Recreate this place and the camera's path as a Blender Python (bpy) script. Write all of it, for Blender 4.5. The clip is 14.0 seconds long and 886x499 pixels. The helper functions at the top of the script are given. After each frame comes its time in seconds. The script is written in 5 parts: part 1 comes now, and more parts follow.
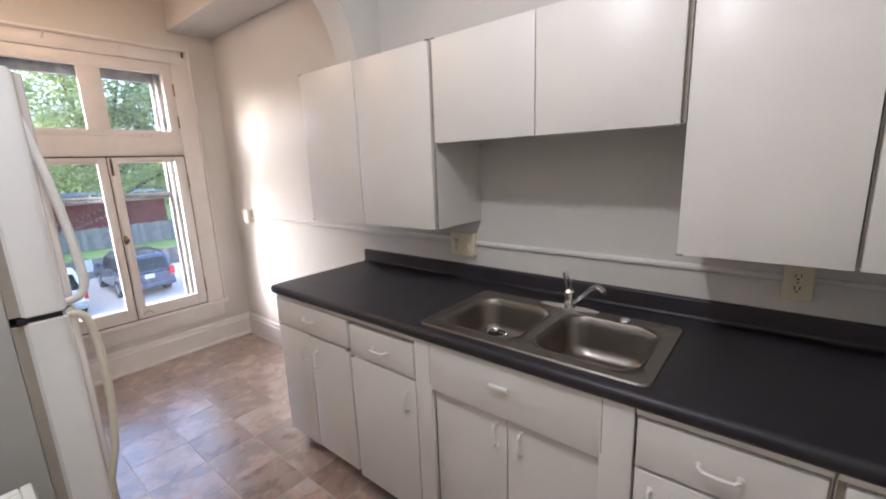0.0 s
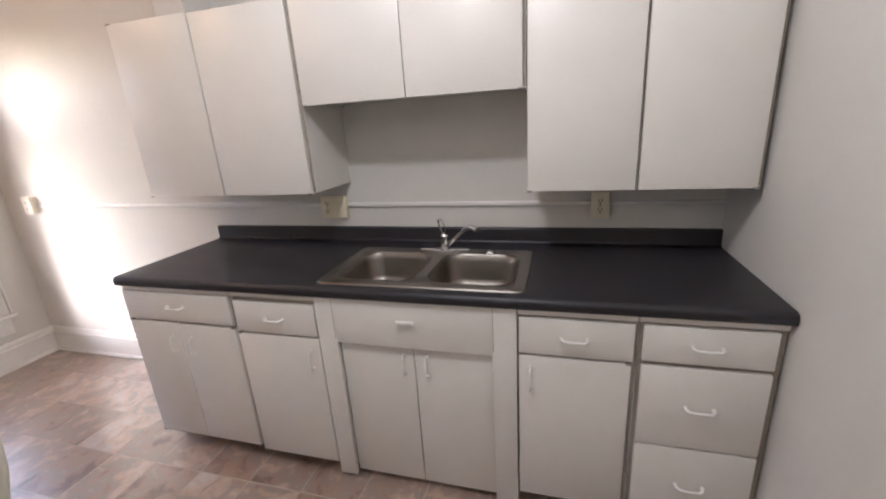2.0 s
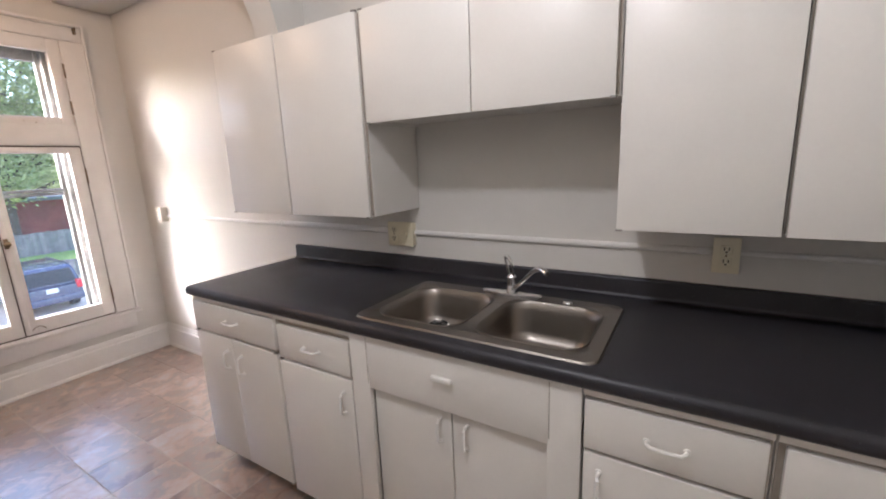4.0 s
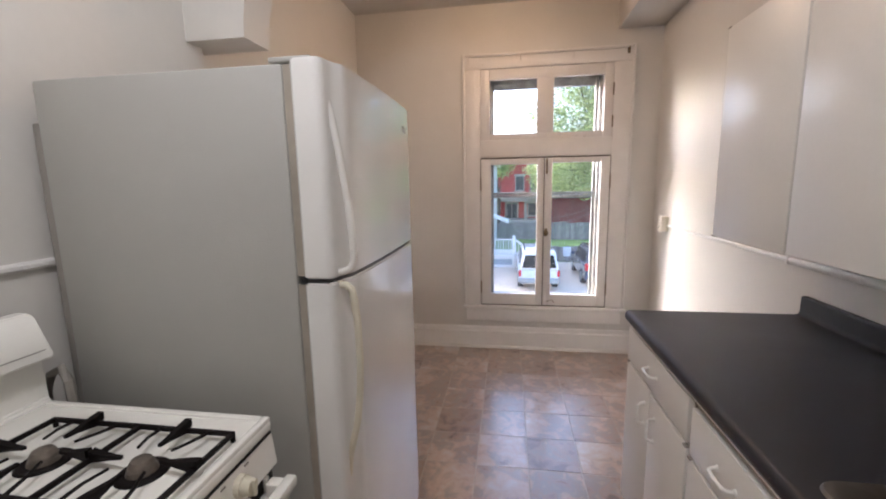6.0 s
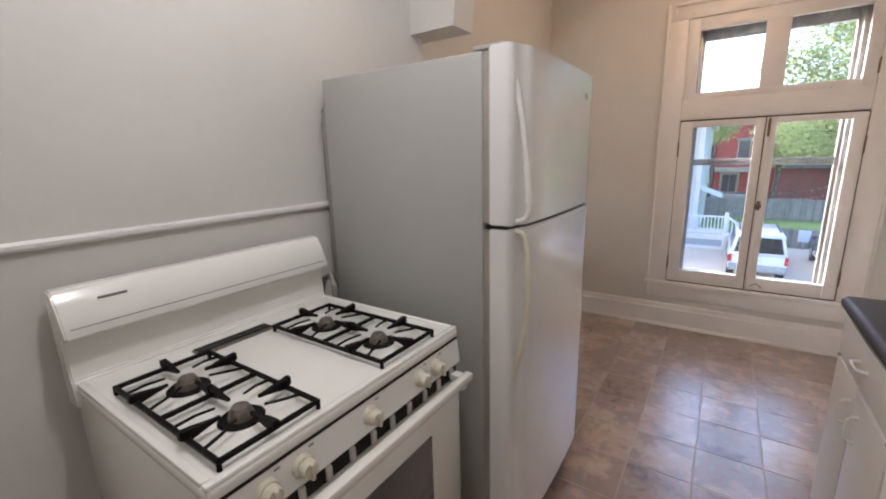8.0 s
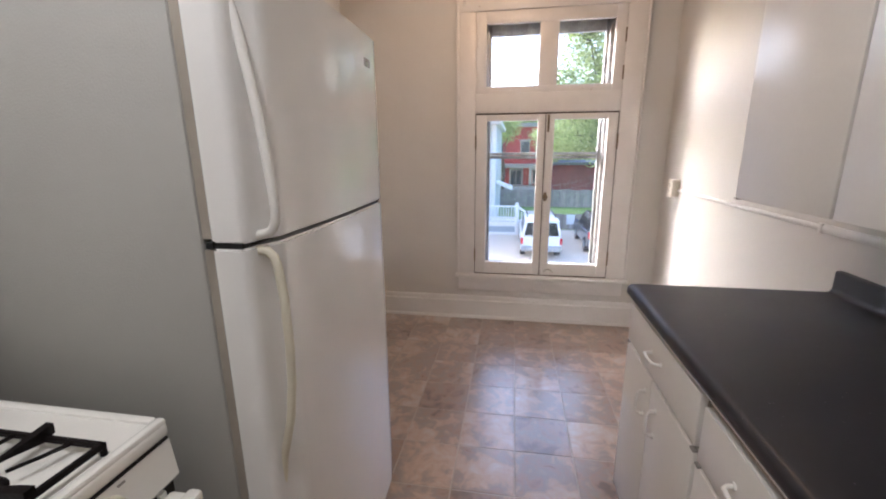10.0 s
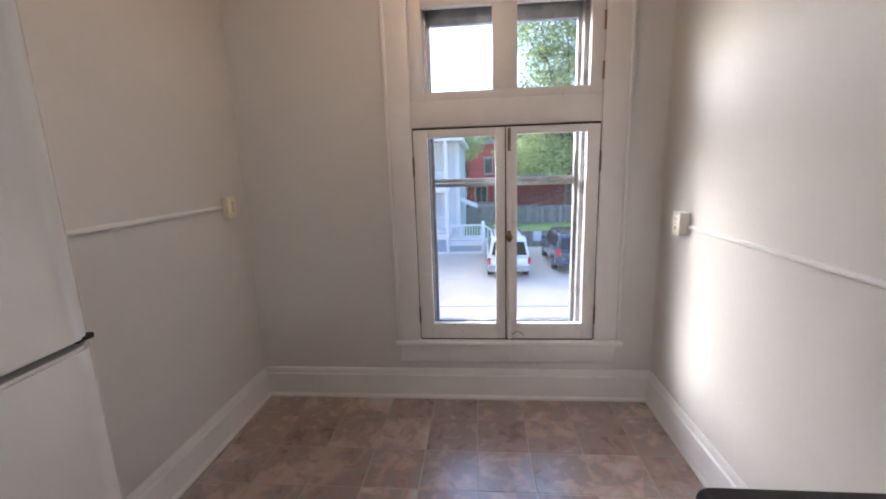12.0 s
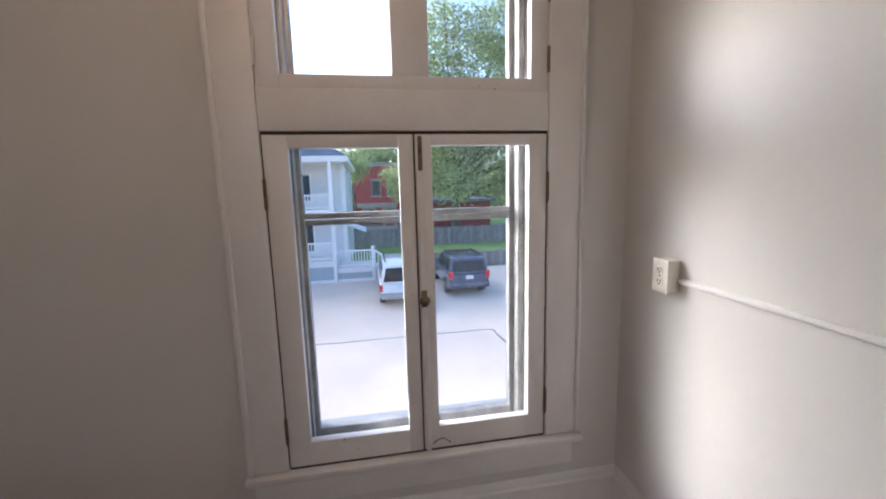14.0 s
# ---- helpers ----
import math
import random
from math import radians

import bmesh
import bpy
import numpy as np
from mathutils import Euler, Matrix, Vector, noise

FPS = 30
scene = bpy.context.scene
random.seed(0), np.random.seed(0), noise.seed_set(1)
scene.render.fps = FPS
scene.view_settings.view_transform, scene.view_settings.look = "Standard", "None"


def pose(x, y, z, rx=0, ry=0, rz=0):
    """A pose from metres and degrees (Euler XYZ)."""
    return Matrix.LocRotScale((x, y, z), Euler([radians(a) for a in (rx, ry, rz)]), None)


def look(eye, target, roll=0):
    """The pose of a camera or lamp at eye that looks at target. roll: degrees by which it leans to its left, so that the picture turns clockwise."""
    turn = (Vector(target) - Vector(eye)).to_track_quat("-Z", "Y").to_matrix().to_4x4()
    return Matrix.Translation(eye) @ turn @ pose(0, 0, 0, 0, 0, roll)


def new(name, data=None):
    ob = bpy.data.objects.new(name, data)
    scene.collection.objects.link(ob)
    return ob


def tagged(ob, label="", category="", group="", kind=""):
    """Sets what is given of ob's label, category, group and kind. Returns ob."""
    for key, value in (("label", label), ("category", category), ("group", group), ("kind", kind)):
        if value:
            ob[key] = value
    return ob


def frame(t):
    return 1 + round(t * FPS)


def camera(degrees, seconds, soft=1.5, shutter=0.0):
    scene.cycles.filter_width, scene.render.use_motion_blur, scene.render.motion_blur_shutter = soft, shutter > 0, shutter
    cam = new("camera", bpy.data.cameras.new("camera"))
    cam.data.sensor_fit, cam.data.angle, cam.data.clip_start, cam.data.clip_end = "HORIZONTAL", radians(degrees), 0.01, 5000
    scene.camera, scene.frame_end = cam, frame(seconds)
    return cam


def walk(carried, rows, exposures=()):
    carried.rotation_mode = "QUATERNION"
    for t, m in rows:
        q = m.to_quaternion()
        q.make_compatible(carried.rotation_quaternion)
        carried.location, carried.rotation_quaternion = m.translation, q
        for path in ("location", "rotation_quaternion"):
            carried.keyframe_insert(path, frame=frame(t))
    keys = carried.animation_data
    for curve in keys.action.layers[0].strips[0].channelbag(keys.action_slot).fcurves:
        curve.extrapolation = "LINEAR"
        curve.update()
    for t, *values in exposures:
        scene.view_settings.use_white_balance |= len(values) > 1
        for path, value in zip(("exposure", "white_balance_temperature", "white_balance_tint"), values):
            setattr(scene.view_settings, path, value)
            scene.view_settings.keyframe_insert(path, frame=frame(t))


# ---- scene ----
cam = camera(93.8, 14.0, soft=2.0)
PATH = [
    (0, (-0.518, 0.877, 1.493), (-1.768, 2.382, 1.081), -2.3),
    (0.5, (-0.545, 0.865, 1.508), (-1.524, 2.558, 1.091), -3.4),
    (1, (-0.577, 0.747, 1.501), (-1.296, 2.558, 1.05), -4.0),
    (1.5, (-0.607, 0.667, 1.494), (-1.194, 2.515, 1.005), -3.5),
    (2, (-0.625, 0.636, 1.476), (-1.166, 2.468, 0.885), -3.7),
    (2.2, (-0.633, 0.636, 1.468), (-1.162, 2.457, 0.834), -3.9),
    (4.3, (-0.55, 1.036, 1.413), (-1.749, 2.595, 1.048), -2.2),
    (4.5, (-0.622, 1.086, 1.425), (-1.948, 2.541, 1.069), -2.4),
    (5, (-0.761, 1.183, 1.425), (-2.429, 2.238, 1.101), -2.7),
    (5.5, (-0.824, 1.311, 1.424), (-2.759, 1.71, 1.112), -1.7),
    (6, (-0.8, 1.419, 1.429), (-2.751, 1.107, 1.115), -1.1),
    (6.5, (-0.715, 1.449, 1.436), (-2.516, 0.639, 1.115), -1.7),
    (7, (-0.612, 1.461, 1.45), (-2.247, 0.363, 1.106), -1.7),
    (7.2, (-0.585, 1.475, 1.452), (-2.165, 0.306, 1.081), -1.3),
    (9.3, (-0.806, 1.527, 1.343), (-2.581, 0.822, 0.748), -1.7),
    (9.5, (-0.857, 1.508, 1.366), (-2.686, 0.921, 0.809), -1.5),
    (10, (-1.040, 1.481, 1.375), (-2.956, 1.156, 0.904), -0.5),
    (10.5, (-1.266, 1.405, 1.396), (-3.224, 1.333, 0.993), -1.3),
    (11, (-1.524, 1.416, 1.412), (-3.489, 1.455, 1.041), -2.5),
    (11.5, (-1.742, 1.518, 1.417), (-3.712, 1.46, 1.076), -1.3),
    (12, (-1.928, 1.555, 1.419), (-3.88, 1.376, 1.026), -1.9),
    (12.5, (-2.149, 1.515, 1.453), (-4.104, 1.448, 1.039), -3.8),
    (13, (-2.354, 1.539, 1.43), (-4.287, 1.784, 0.98), -4.1),
    (13.5, (-2.598, 1.534, 1.429), (-4.506, 2.005, 1.061), -2.8),
    (14, (-2.775, 1.525, 1.436), (-4.72, 1.876, 1.13), -1.5),
]
EXPOSURES = [
    (0.0, 3.0, 5050, 16), (2.0, 3.15, 5100, 16.5), (5.0, 2.98, 5120, 16.5), (7.0, 2.62, 5180, 15.5), (9.5, 2.88, 5130, 15.5),
    (11.0, 2.6, 5080, 15), (12.0, 2.38, 4920, 14), (13.0, 2.12, 4900, 14), (14.0, 1.98, 4900, 14),
]
walk(cam, [(t, look(eye, target, roll)) for t, eye, target, roll in PATH], EXPOSURES)

# ---- world, sun, lamps ----
world = bpy.data.worlds.new("sky")
scene.world = world
world.use_nodes = True
wn = world.node_tree.nodes
sky = wn.new("ShaderNodeTexSky")
sky.sky_type, sky.sun_disc = "NISHITA", False
sky.sun_elevation, sky.sun_rotation = radians(22), radians(-140)
sky.dust_density, sky.air_density, sky.ozone_density = 3.6, 0.8, 0.1
world.node_tree.links.new(sky.outputs[0], wn["Background"].inputs[0])
wn["Background"].inputs[1].default_value = 0.12


def sun_lamp():
    data = bpy.data.lights.new("sun", "SUN")
    data.energy, data.angle, data.color = 0.06, radians(26), (0.72, 0.84, 1.0)
    ob = new("sun", data)
    ob.matrix_world = look((-6.4, -7.7, 3.9), (0, 0, 0))
    return ob


def bulb(x, y, z, watts, colour, radius=0.09):
    data = bpy.data.lights.new("bulb", "POINT")
    data.energy, data.color, data.shadow_soft_size = watts, colour, radius
    ob = new("bulb", data)
    ob.location = (x, y, z)
    return ob


sun_lamp()
bulb(-1.10, 1.06, 2.52, 4.3, (1.0, 0.865, 0.68), 0.05)
bulb(-3.38, 1.32, 2.62, 1.15, (1.0, 0.55, 0.22), 0.08)


# ---- materials ----
def material(name, colour, rough=0.5, metal=0.0, vary=0.06, scale=6.0, fine=60.0, bump=0.02, tint=None, coat=0.0, spec=0.5, random=0.0, rough_vary=0.1, coat_rough=0.12):
    """A surface with blotches at one scale, grain at another, and a fine relief."""
    m = bpy.data.materials.new(name)
    m.use_nodes = True
    n, l = m.node_tree.nodes, m.node_tree.links
    b = n["Principled BSDF"]
    geo = n.new("ShaderNodeTexCoord")
    big, small = n.new("ShaderNodeTexNoise"), n.new("ShaderNodeTexNoise")
    big.inputs["Scale"].default_value, big.inputs["Detail"].default_value = scale, 5
    small.inputs["Scale"].default_value, small.inputs["Detail"].default_value = fine, 4
    for k in (big, small):
        l.new(geo.outputs["Object"], k.inputs["Vector"])
    add = n.new("ShaderNodeMath")
    add.operation = "MULTIPLY_ADD"
    l.new(small.outputs[0], add.inputs[0])
    add.inputs[1].default_value = 0.35
    l.new(big.outputs[0], add.inputs[2])
    ramp = n.new("ShaderNodeMapRange")
    ramp.inputs[1].default_value, ramp.inputs[2].default_value = 0.42, 0.95
    l.new(add.outputs[0], ramp.inputs[0])
    mix = n.new("ShaderNodeMix")
    mix.data_type = "RGBA"
    dark = tint or tuple(c * (1 - vary * 2.2) for c in colour)
    mix.inputs[6].default_value = (*dark, 1)
    mix.inputs[7].default_value = (*[min(1, c * (1 + vary * 0.6)) for c in colour], 1)
    l.new(ramp.outputs[0], mix.inputs[0])
    out = mix.outputs[2]
    if random:
        info = n.new("ShaderNodeObjectInfo")
        hsv = n.new("ShaderNodeHueSaturation")
        mr = n.new("ShaderNodeMapRange")
        mr.inputs[3].default_value, mr.inputs[4].default_value = 1 - random, 1 + random
        l.new(info.outputs["Random"], mr.inputs[0])
        l.new(mr.outputs[0], hsv.inputs["Value"])
        l.new(out, hsv.inputs["Color"])
        out = hsv.outputs[0]
    l.new(out, b.inputs["Base Color"])
    rr = n.new("ShaderNodeMapRange")
    rr.inputs[3].default_value, rr.inputs[4].default_value = max(0.02, rough - rough_vary), min(1, rough + rough_vary)
    l.new(big.outputs[0], rr.inputs[0])
    l.new(rr.outputs[0], b.inputs["Roughness"])
    b.inputs["Metallic"].default_value = metal
    b.inputs["Coat Weight"].default_value = coat
    b.inputs["Coat Roughness"].default_value = coat_rough
    b.inputs["Specular IOR Level"].default_value = spec
    if bump:
        bp = n.new("ShaderNodeBump")
        bp.inputs["Strength"].default_value, bp.inputs["Distance"].default_value = 0.6, bump * 0.1
        l.new(add.outputs[0], bp.inputs["Height"])
        l.new(bp.outputs[0], b.inputs["Normal"])
    return m


def glass_material(name, film=0.004):
    """Clear pane with a weak translucent layer: the daylight's haze, put into the glass."""
    m = bpy.data.materials.new(name)
    m.use_nodes = True
    n, l = m.node_tree.nodes, m.node_tree.links
    b = n["Principled BSDF"]
    b.inputs["Base Color"].default_value = (0.98, 0.99, 0.985, 1)
    b.inputs["Roughness"].default_value, b.inputs["IOR"].default_value = 0.0, 1.02
    b.inputs["Transmission Weight"].default_value = 1.0
    veil, mix, tex, co, amount = n.new("ShaderNodeBsdfTranslucent"), n.new("ShaderNodeMixShader"), n.new("ShaderNodeTexNoise"), n.new("ShaderNodeTexCoord"), n.new("ShaderNodeMapRange")
    veil.inputs[0].default_value = (0.9, 0.9, 0.88, 1)
    tex.inputs["Scale"].default_value, tex.inputs["Detail"].default_value = 5, 6
    amount.inputs[3].default_value, amount.inputs[4].default_value = film * 0.5, film * 1.5
    l.new(co.outputs["Object"], tex.inputs["Vector"])
    l.new(tex.outputs[0], amount.inputs[0])
    l.new(amount.outputs[0], mix.inputs[0])
    l.new(b.outputs[0], mix.inputs[1])
    l.new(veil.outputs[0], mix.inputs[2])
    l.new(mix.outputs[0], n["Material Output"].inputs[0])
    return m


def glow_material(name, colour, power):
    m = bpy.data.materials.new(name)
    m.use_nodes = True
    b = m.node_tree.nodes["Principled BSDF"]
    b.inputs["Emission Color"].default_value = (*colour, 1)
    b.inputs["Emission Strength"].default_value = power
    return m


def slate_material(name):
    """Printed vinyl tile: brown and grey slate, another patch of the print on every tile."""
    m = bpy.data.materials.new(name)
    m.use_nodes = True
    n, l = m.node_tree.nodes, m.node_tree.links
    b = n["Principled BSDF"]
    geo, info = n.new("ShaderNodeTexCoord"), n.new("ShaderNodeObjectInfo")
    shift = n.new("ShaderNodeVectorMath")
    shift.operation = "MULTIPLY_ADD"
    l.new(info.outputs["Random"], shift.inputs[0])
    shift.inputs[1].default_value = (17, 31, 9)
    l.new(geo.outputs["Object"], shift.inputs[2])
    big, mid, fine = (n.new("ShaderNodeTexNoise") for _ in range(3))
    for k, s, d in ((big, 5, 4), (mid, 14, 8), (fine, 90, 6)):
        k.inputs["Scale"].default_value, k.inputs["Detail"].default_value = s, d
        k.inputs["Distortion"].default_value = 0.8
        l.new(shift.outputs[0], k.inputs["Vector"])
    cr = n.new("ShaderNodeValToRGB")
    e = cr.color_ramp.elements
    e[0].position, e[0].color = 0.33, (0.110, 0.068, 0.046, 1)
    e[1].position, e[1].color = 0.70, (0.50, 0.465, 0.445, 1)
    for p, c in ((0.43, (0.305, 0.195, 0.132, 1)), (0.50, (0.245, 0.203, 0.178, 1)), (0.57, (0.43, 0.297, 0.213, 1))):
        k = e.new(p)
        k.color = c
    mix = n.new("ShaderNodeMath")
    mix.operation = "MULTIPLY_ADD"
    l.new(mid.outputs[0], mix.inputs[0])
    mix.inputs[1].default_value = 0.42
    mul = n.new("ShaderNodeMath")
    mul.operation = "MULTIPLY_ADD"
    l.new(big.outputs[0], mul.inputs[0])
    mul.inputs[1].default_value, mul.inputs[2].default_value = 0.60, -0.08
    off = n.new("ShaderNodeMath")
    off.operation = "MULTIPLY_ADD"
    l.new(info.outputs["Random"], off.inputs[0])
    off.inputs[1].default_value = 0.16
    l.new(mul.outputs[0], off.inputs[2])
    l.new(off.outputs[0], mix.inputs[2])
    l.new(mix.outputs[0], cr.inputs[0])
    l.new(cr.outputs[0], b.inputs["Base Color"])
    rr = n.new("ShaderNodeMapRange")
    rr.inputs[3].default_value, rr.inputs[4].default_value = 0.22, 0.40
    b.inputs["Coat Weight"].default_value, b.inputs["Coat Roughness"].default_value = 1.0, 0.31
    b.inputs["Coat IOR"].default_value = 2.0
    b.inputs["Specular IOR Level"].default_value = 0.6
    l.new(mid.outputs[0], rr.inputs[0])
    l.new(rr.outputs[0], b.inputs["Roughness"])
    bp = n.new("ShaderNodeBump")
    bp.inputs["Strength"].default_value, bp.inputs["Distance"].default_value = 0.4, 0.002
    l.new(mid.outputs[0], bp.inputs["Height"])
    l.new(bp.outputs[0], b.inputs["Normal"])
    return m


WALL = material("wall_paint", (0.665, 0.645, 0.605), 0.42, vary=0.02, scale=2.5, fine=40, bump=0.012, rough_vary=0.05, spec=0.13)
CEIL = material("ceiling_paint", (0.58, 0.56, 0.52), 0.7, vary=0.03, scale=2, fine=30, bump=0.03)
TRIM = material("trim_paint", (0.76, 0.745, 0.72), 0.34, vary=0.02, scale=9, fine=50, bump=0.02)
OLDTRIM = material("worn_trim_paint", (0.75, 0.725, 0.695), 0.38, vary=0.025, scale=10, fine=60, bump=0.03)
CAB = material("cabinet_paint", (0.765, 0.74, 0.69), 0.36, vary=0.025, scale=3, fine=80, bump=0.012)
# Tan stands in for the shade of gaps and toe recesses; seams use it.
CABIN = material("gap_shade_and_seam", (0.36, 0.315, 0.26), 0.6, vary=0.15, scale=8, fine=60)
LAM = material("black_laminate", (0.024, 0.023, 0.028), 0.40, vary=0.15, scale=4, fine=400, bump=0.006, spec=0.45)
PULL = material("white_enamel_pull", (0.85, 0.84, 0.80), 0.25, vary=0.02)
APPL = material("white_appliance_enamel", (0.81, 0.805, 0.78), 0.20, vary=0.015, scale=3, fine=150, bump=0.006, rough_vary=0.04, coat=0.7, coat_rough=0.05)
STOVE = material("cream_white_stove_enamel", (0.86, 0.845, 0.79), 0.20, vary=0.02, scale=4, fine=120, bump=0.006, rough_vary=0.04, coat=0.3)
# White like the doors, but greyed: the side's shade is in the colour.
APPLSIDE = material("shaded_textured_appliance", (0.40, 0.395, 0.365), 0.42, vary=0.02, scale=2, fine=260, bump=0.03)
YELLOWED = material("yellowed_plastic", (0.67, 0.63, 0.50), 0.32, vary=0.06, scale=7, fine=50)
SEAL = material("tan_rubber_seal", (0.36, 0.325, 0.27), 0.6, vary=0.08, scale=9, fine=60)
PULLWHITE = material("white_handle_plastic", (0.76, 0.745, 0.70), 0.25, vary=0.03, scale=7, fine=50)
GASKET = material("grey_gasket", (0.30, 0.28, 0.25), 0.7, vary=0.1)
JOINT = material("bare_dark_joint", (0.060, 0.043, 0.032), 0.8, vary=0.25, scale=20, fine=90)
BLACK = material("black_gap", (0.012, 0.012, 0.012), 0.7, vary=0.1, bump=0)
IRON = material("cast_iron", (0.010, 0.0075, 0.0075), 0.5, vary=0.2, scale=20, fine=160, bump=0.02, spec=0.10)
BURNER = material("burner_aluminium", (0.26, 0.225, 0.19), 0.42, metal=0.8, vary=0.15, scale=30, fine=120, bump=0.03)
STEEL = material("brushed_steel", (0.29, 0.265, 0.235), 0.33, metal=1.0, vary=0.04, scale=5, fine=300, bump=0.0015, rough_vary=0.05)
CHROME = material("chrome", (0.80, 0.80, 0.81), 0.08, metal=1.0, vary=0.02, bump=0, rough_vary=0.03)
BRASS = material("aged_brass", (0.24, 0.18, 0.11), 0.4, metal=0.8, vary=0.25, scale=30, fine=120)
IVORY = material("ivory_plastic", (0.74, 0.68, 0.50), 0.35, vary=0.03)
WHITEPL = material("cream_plastic", (0.76, 0.72, 0.62), 0.35, vary=0.02)
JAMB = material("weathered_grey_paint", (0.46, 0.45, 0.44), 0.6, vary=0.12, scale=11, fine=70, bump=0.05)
ALU = material("weathered_aluminium", (0.42, 0.42, 0.41), 0.5, metal=0.4, vary=0.2, scale=12, fine=90)


def add_specks(m, colour, scale, cut):
    """Sparse small chips of another colour over a material."""
    n, l = m.node_tree.nodes, m.node_tree.links
    b = n["Principled BSDF"]
    old = b.inputs["Base Color"].links[0].from_socket
    co, tex, cmp, mix = n.new("ShaderNodeTexCoord"), n.new("ShaderNodeTexNoise"), n.new("ShaderNodeMapRange"), n.new("ShaderNodeMix")
    tex.inputs["Scale"].default_value, tex.inputs["Detail"].default_value = scale, 2
    cmp.inputs[1].default_value, cmp.inputs[2].default_value = cut, cut + 0.04
    mix.data_type = "RGBA"
    mix.inputs[7].default_value = (*colour, 1)
    l.new(co.outputs["Object"], tex.inputs["Vector"])
    l.new(tex.outputs[0], cmp.inputs[0])
    l.new(cmp.outputs[0], mix.inputs[0])
    l.new(old, mix.inputs[6])
    l.new(mix.outputs[2], b.inputs["Base Color"])


add_specks(LAM, (0.16, 0.15, 0.15), 170, 0.73)
add_specks(OLDTRIM, (0.40, 0.34, 0.27), 38, 0.745)
GLASS = glass_material("window_glass")
OVENGLASS = material("oven_glass", (0.10, 0.10, 0.10), 0.12, vary=0.05, bump=0, coat=0.4)
LAMPGLASS = glow_material("lamp_glass", (1.0, 0.86, 0.68), 1.2)
WARMGLASS = glow_material("warm_lamp_glass", (1.0, 0.62, 0.32), 3.0)
GROUT = material("vinyl_joint", (0.52, 0.465, 0.41), 0.45, vary=0.1)
SLATE = slate_material("slate_vinyl")
CONCRETE = material("concrete", (0.80, 0.65, 0.49), 0.9, vary=0.08, scale=0.4, fine=6, bump=0.1)
CRACK = material("tarred_crack", (0.10, 0.10, 0.095), 0.9, vary=0.1)
GRASS = material("lawn", (0.22, 0.34, 0.07), 0.95, vary=0.2, scale=0.8, fine=14, bump=0.4)
SIDING = material("pale_blue_siding", (0.72, 0.69, 0.64), 0.7, vary=0.04, scale=1, fine=12)
HOUSEWHITE = material("white_house_trim", (0.84, 0.79, 0.73), 0.6, vary=0.03)
SKIRT = material("grey_porch_panel", (0.42, 0.44, 0.44), 0.7, vary=0.06)
ROOF = material("grey_shingle", (0.16, 0.18, 0.21), 0.9, vary=0.12, scale=2, fine=14, bump=0.2)
BRICK = material("red_brick", (0.46, 0.080, 0.070), 0.85, vary=0.15, scale=1.2, fine=9, bump=0.2)
DARKBRICK = material("dark_red_brick", (0.20, 0.040, 0.040), 0.85, vary=0.15, scale=1.2, fine=9, bump=0.2)
STONE = material("grey_trim_stone", (0.36, 0.33, 0.32), 0.85, vary=0.1, scale=3, fine=20)
DARKPANE = material("dark_far_window", (0.05, 0.06, 0.07), 0.15, vary=0.1, bump=0)
FENCE = material("grey_fence_wood", (0.27, 0.235, 0.21), 0.9, vary=0.15, scale=3, fine=20, bump=0.2, random=0.18)
BARK = material("bark", (0.09, 0.07, 0.055), 0.95, vary=0.2, scale=4, fine=22, bump=0.6)
CARBLUE = material("dark_blue_car_paint", (0.055, 0.060, 0.105), 0.25, vary=0.03, bump=0, coat=0.8)
CARWHITE = material("white_car_paint", (0.74, 0.73, 0.71), 0.3, vary=0.03, bump=0, coat=0.6)
CARGLASS = material("car_glass", (0.02, 0.025, 0.03), 0.1, vary=0.05, bump=0)
TYRE = material("tyre_rubber", (0.025, 0.025, 0.026), 0.8, vary=0.1)
TAIL = material("red_tail_light", (0.55, 0.02, 0.035), 0.2, vary=0.05, bump=0)
STRINGBULB = material("dull_bulb_glass", (0.50, 0.48, 0.45), 0.3, vary=0.05, bump=0)
PLATE = material("licence_plate", (0.65, 0.66, 0.66), 0.4, vary=0.03)


def leaf_material():
    m = bpy.data.materials.new("leaves")
    m.use_nodes = True
    n, l = m.node_tree.nodes, m.node_tree.links
    b = n["Principled BSDF"]
    geo = n.new("ShaderNodeNewGeometry")
    cr = n.new("ShaderNodeValToRGB")
    cr.color_ramp.elements[0].color = (0.29, 0.36, 0.13, 1)
    cr.color_ramp.elements[1].color = (0.50, 0.57, 0.25, 1)
    l.new(geo.outputs["Random Per Island"], cr.inputs[0])
    l.new(cr.outputs[0], b.inputs["Base Color"])
    b.inputs["Roughness"].default_value = 0.6
    b.inputs["Subsurface Weight"].default_value = 0.0
    tr = n.new("ShaderNodeBsdfTranslucent")
    l.new(cr.outputs[0], tr.inputs[0])
    mx = n.new("ShaderNodeMixShader")
    mx.inputs[0].default_value = 0.5
    l.new(b.outputs[0], mx.inputs[1])
    l.new(tr.outputs[0], mx.inputs[2])
    l.new(mx.outputs[0], n["Material Output"].inputs[0])
    return m


LEAF = leaf_material()


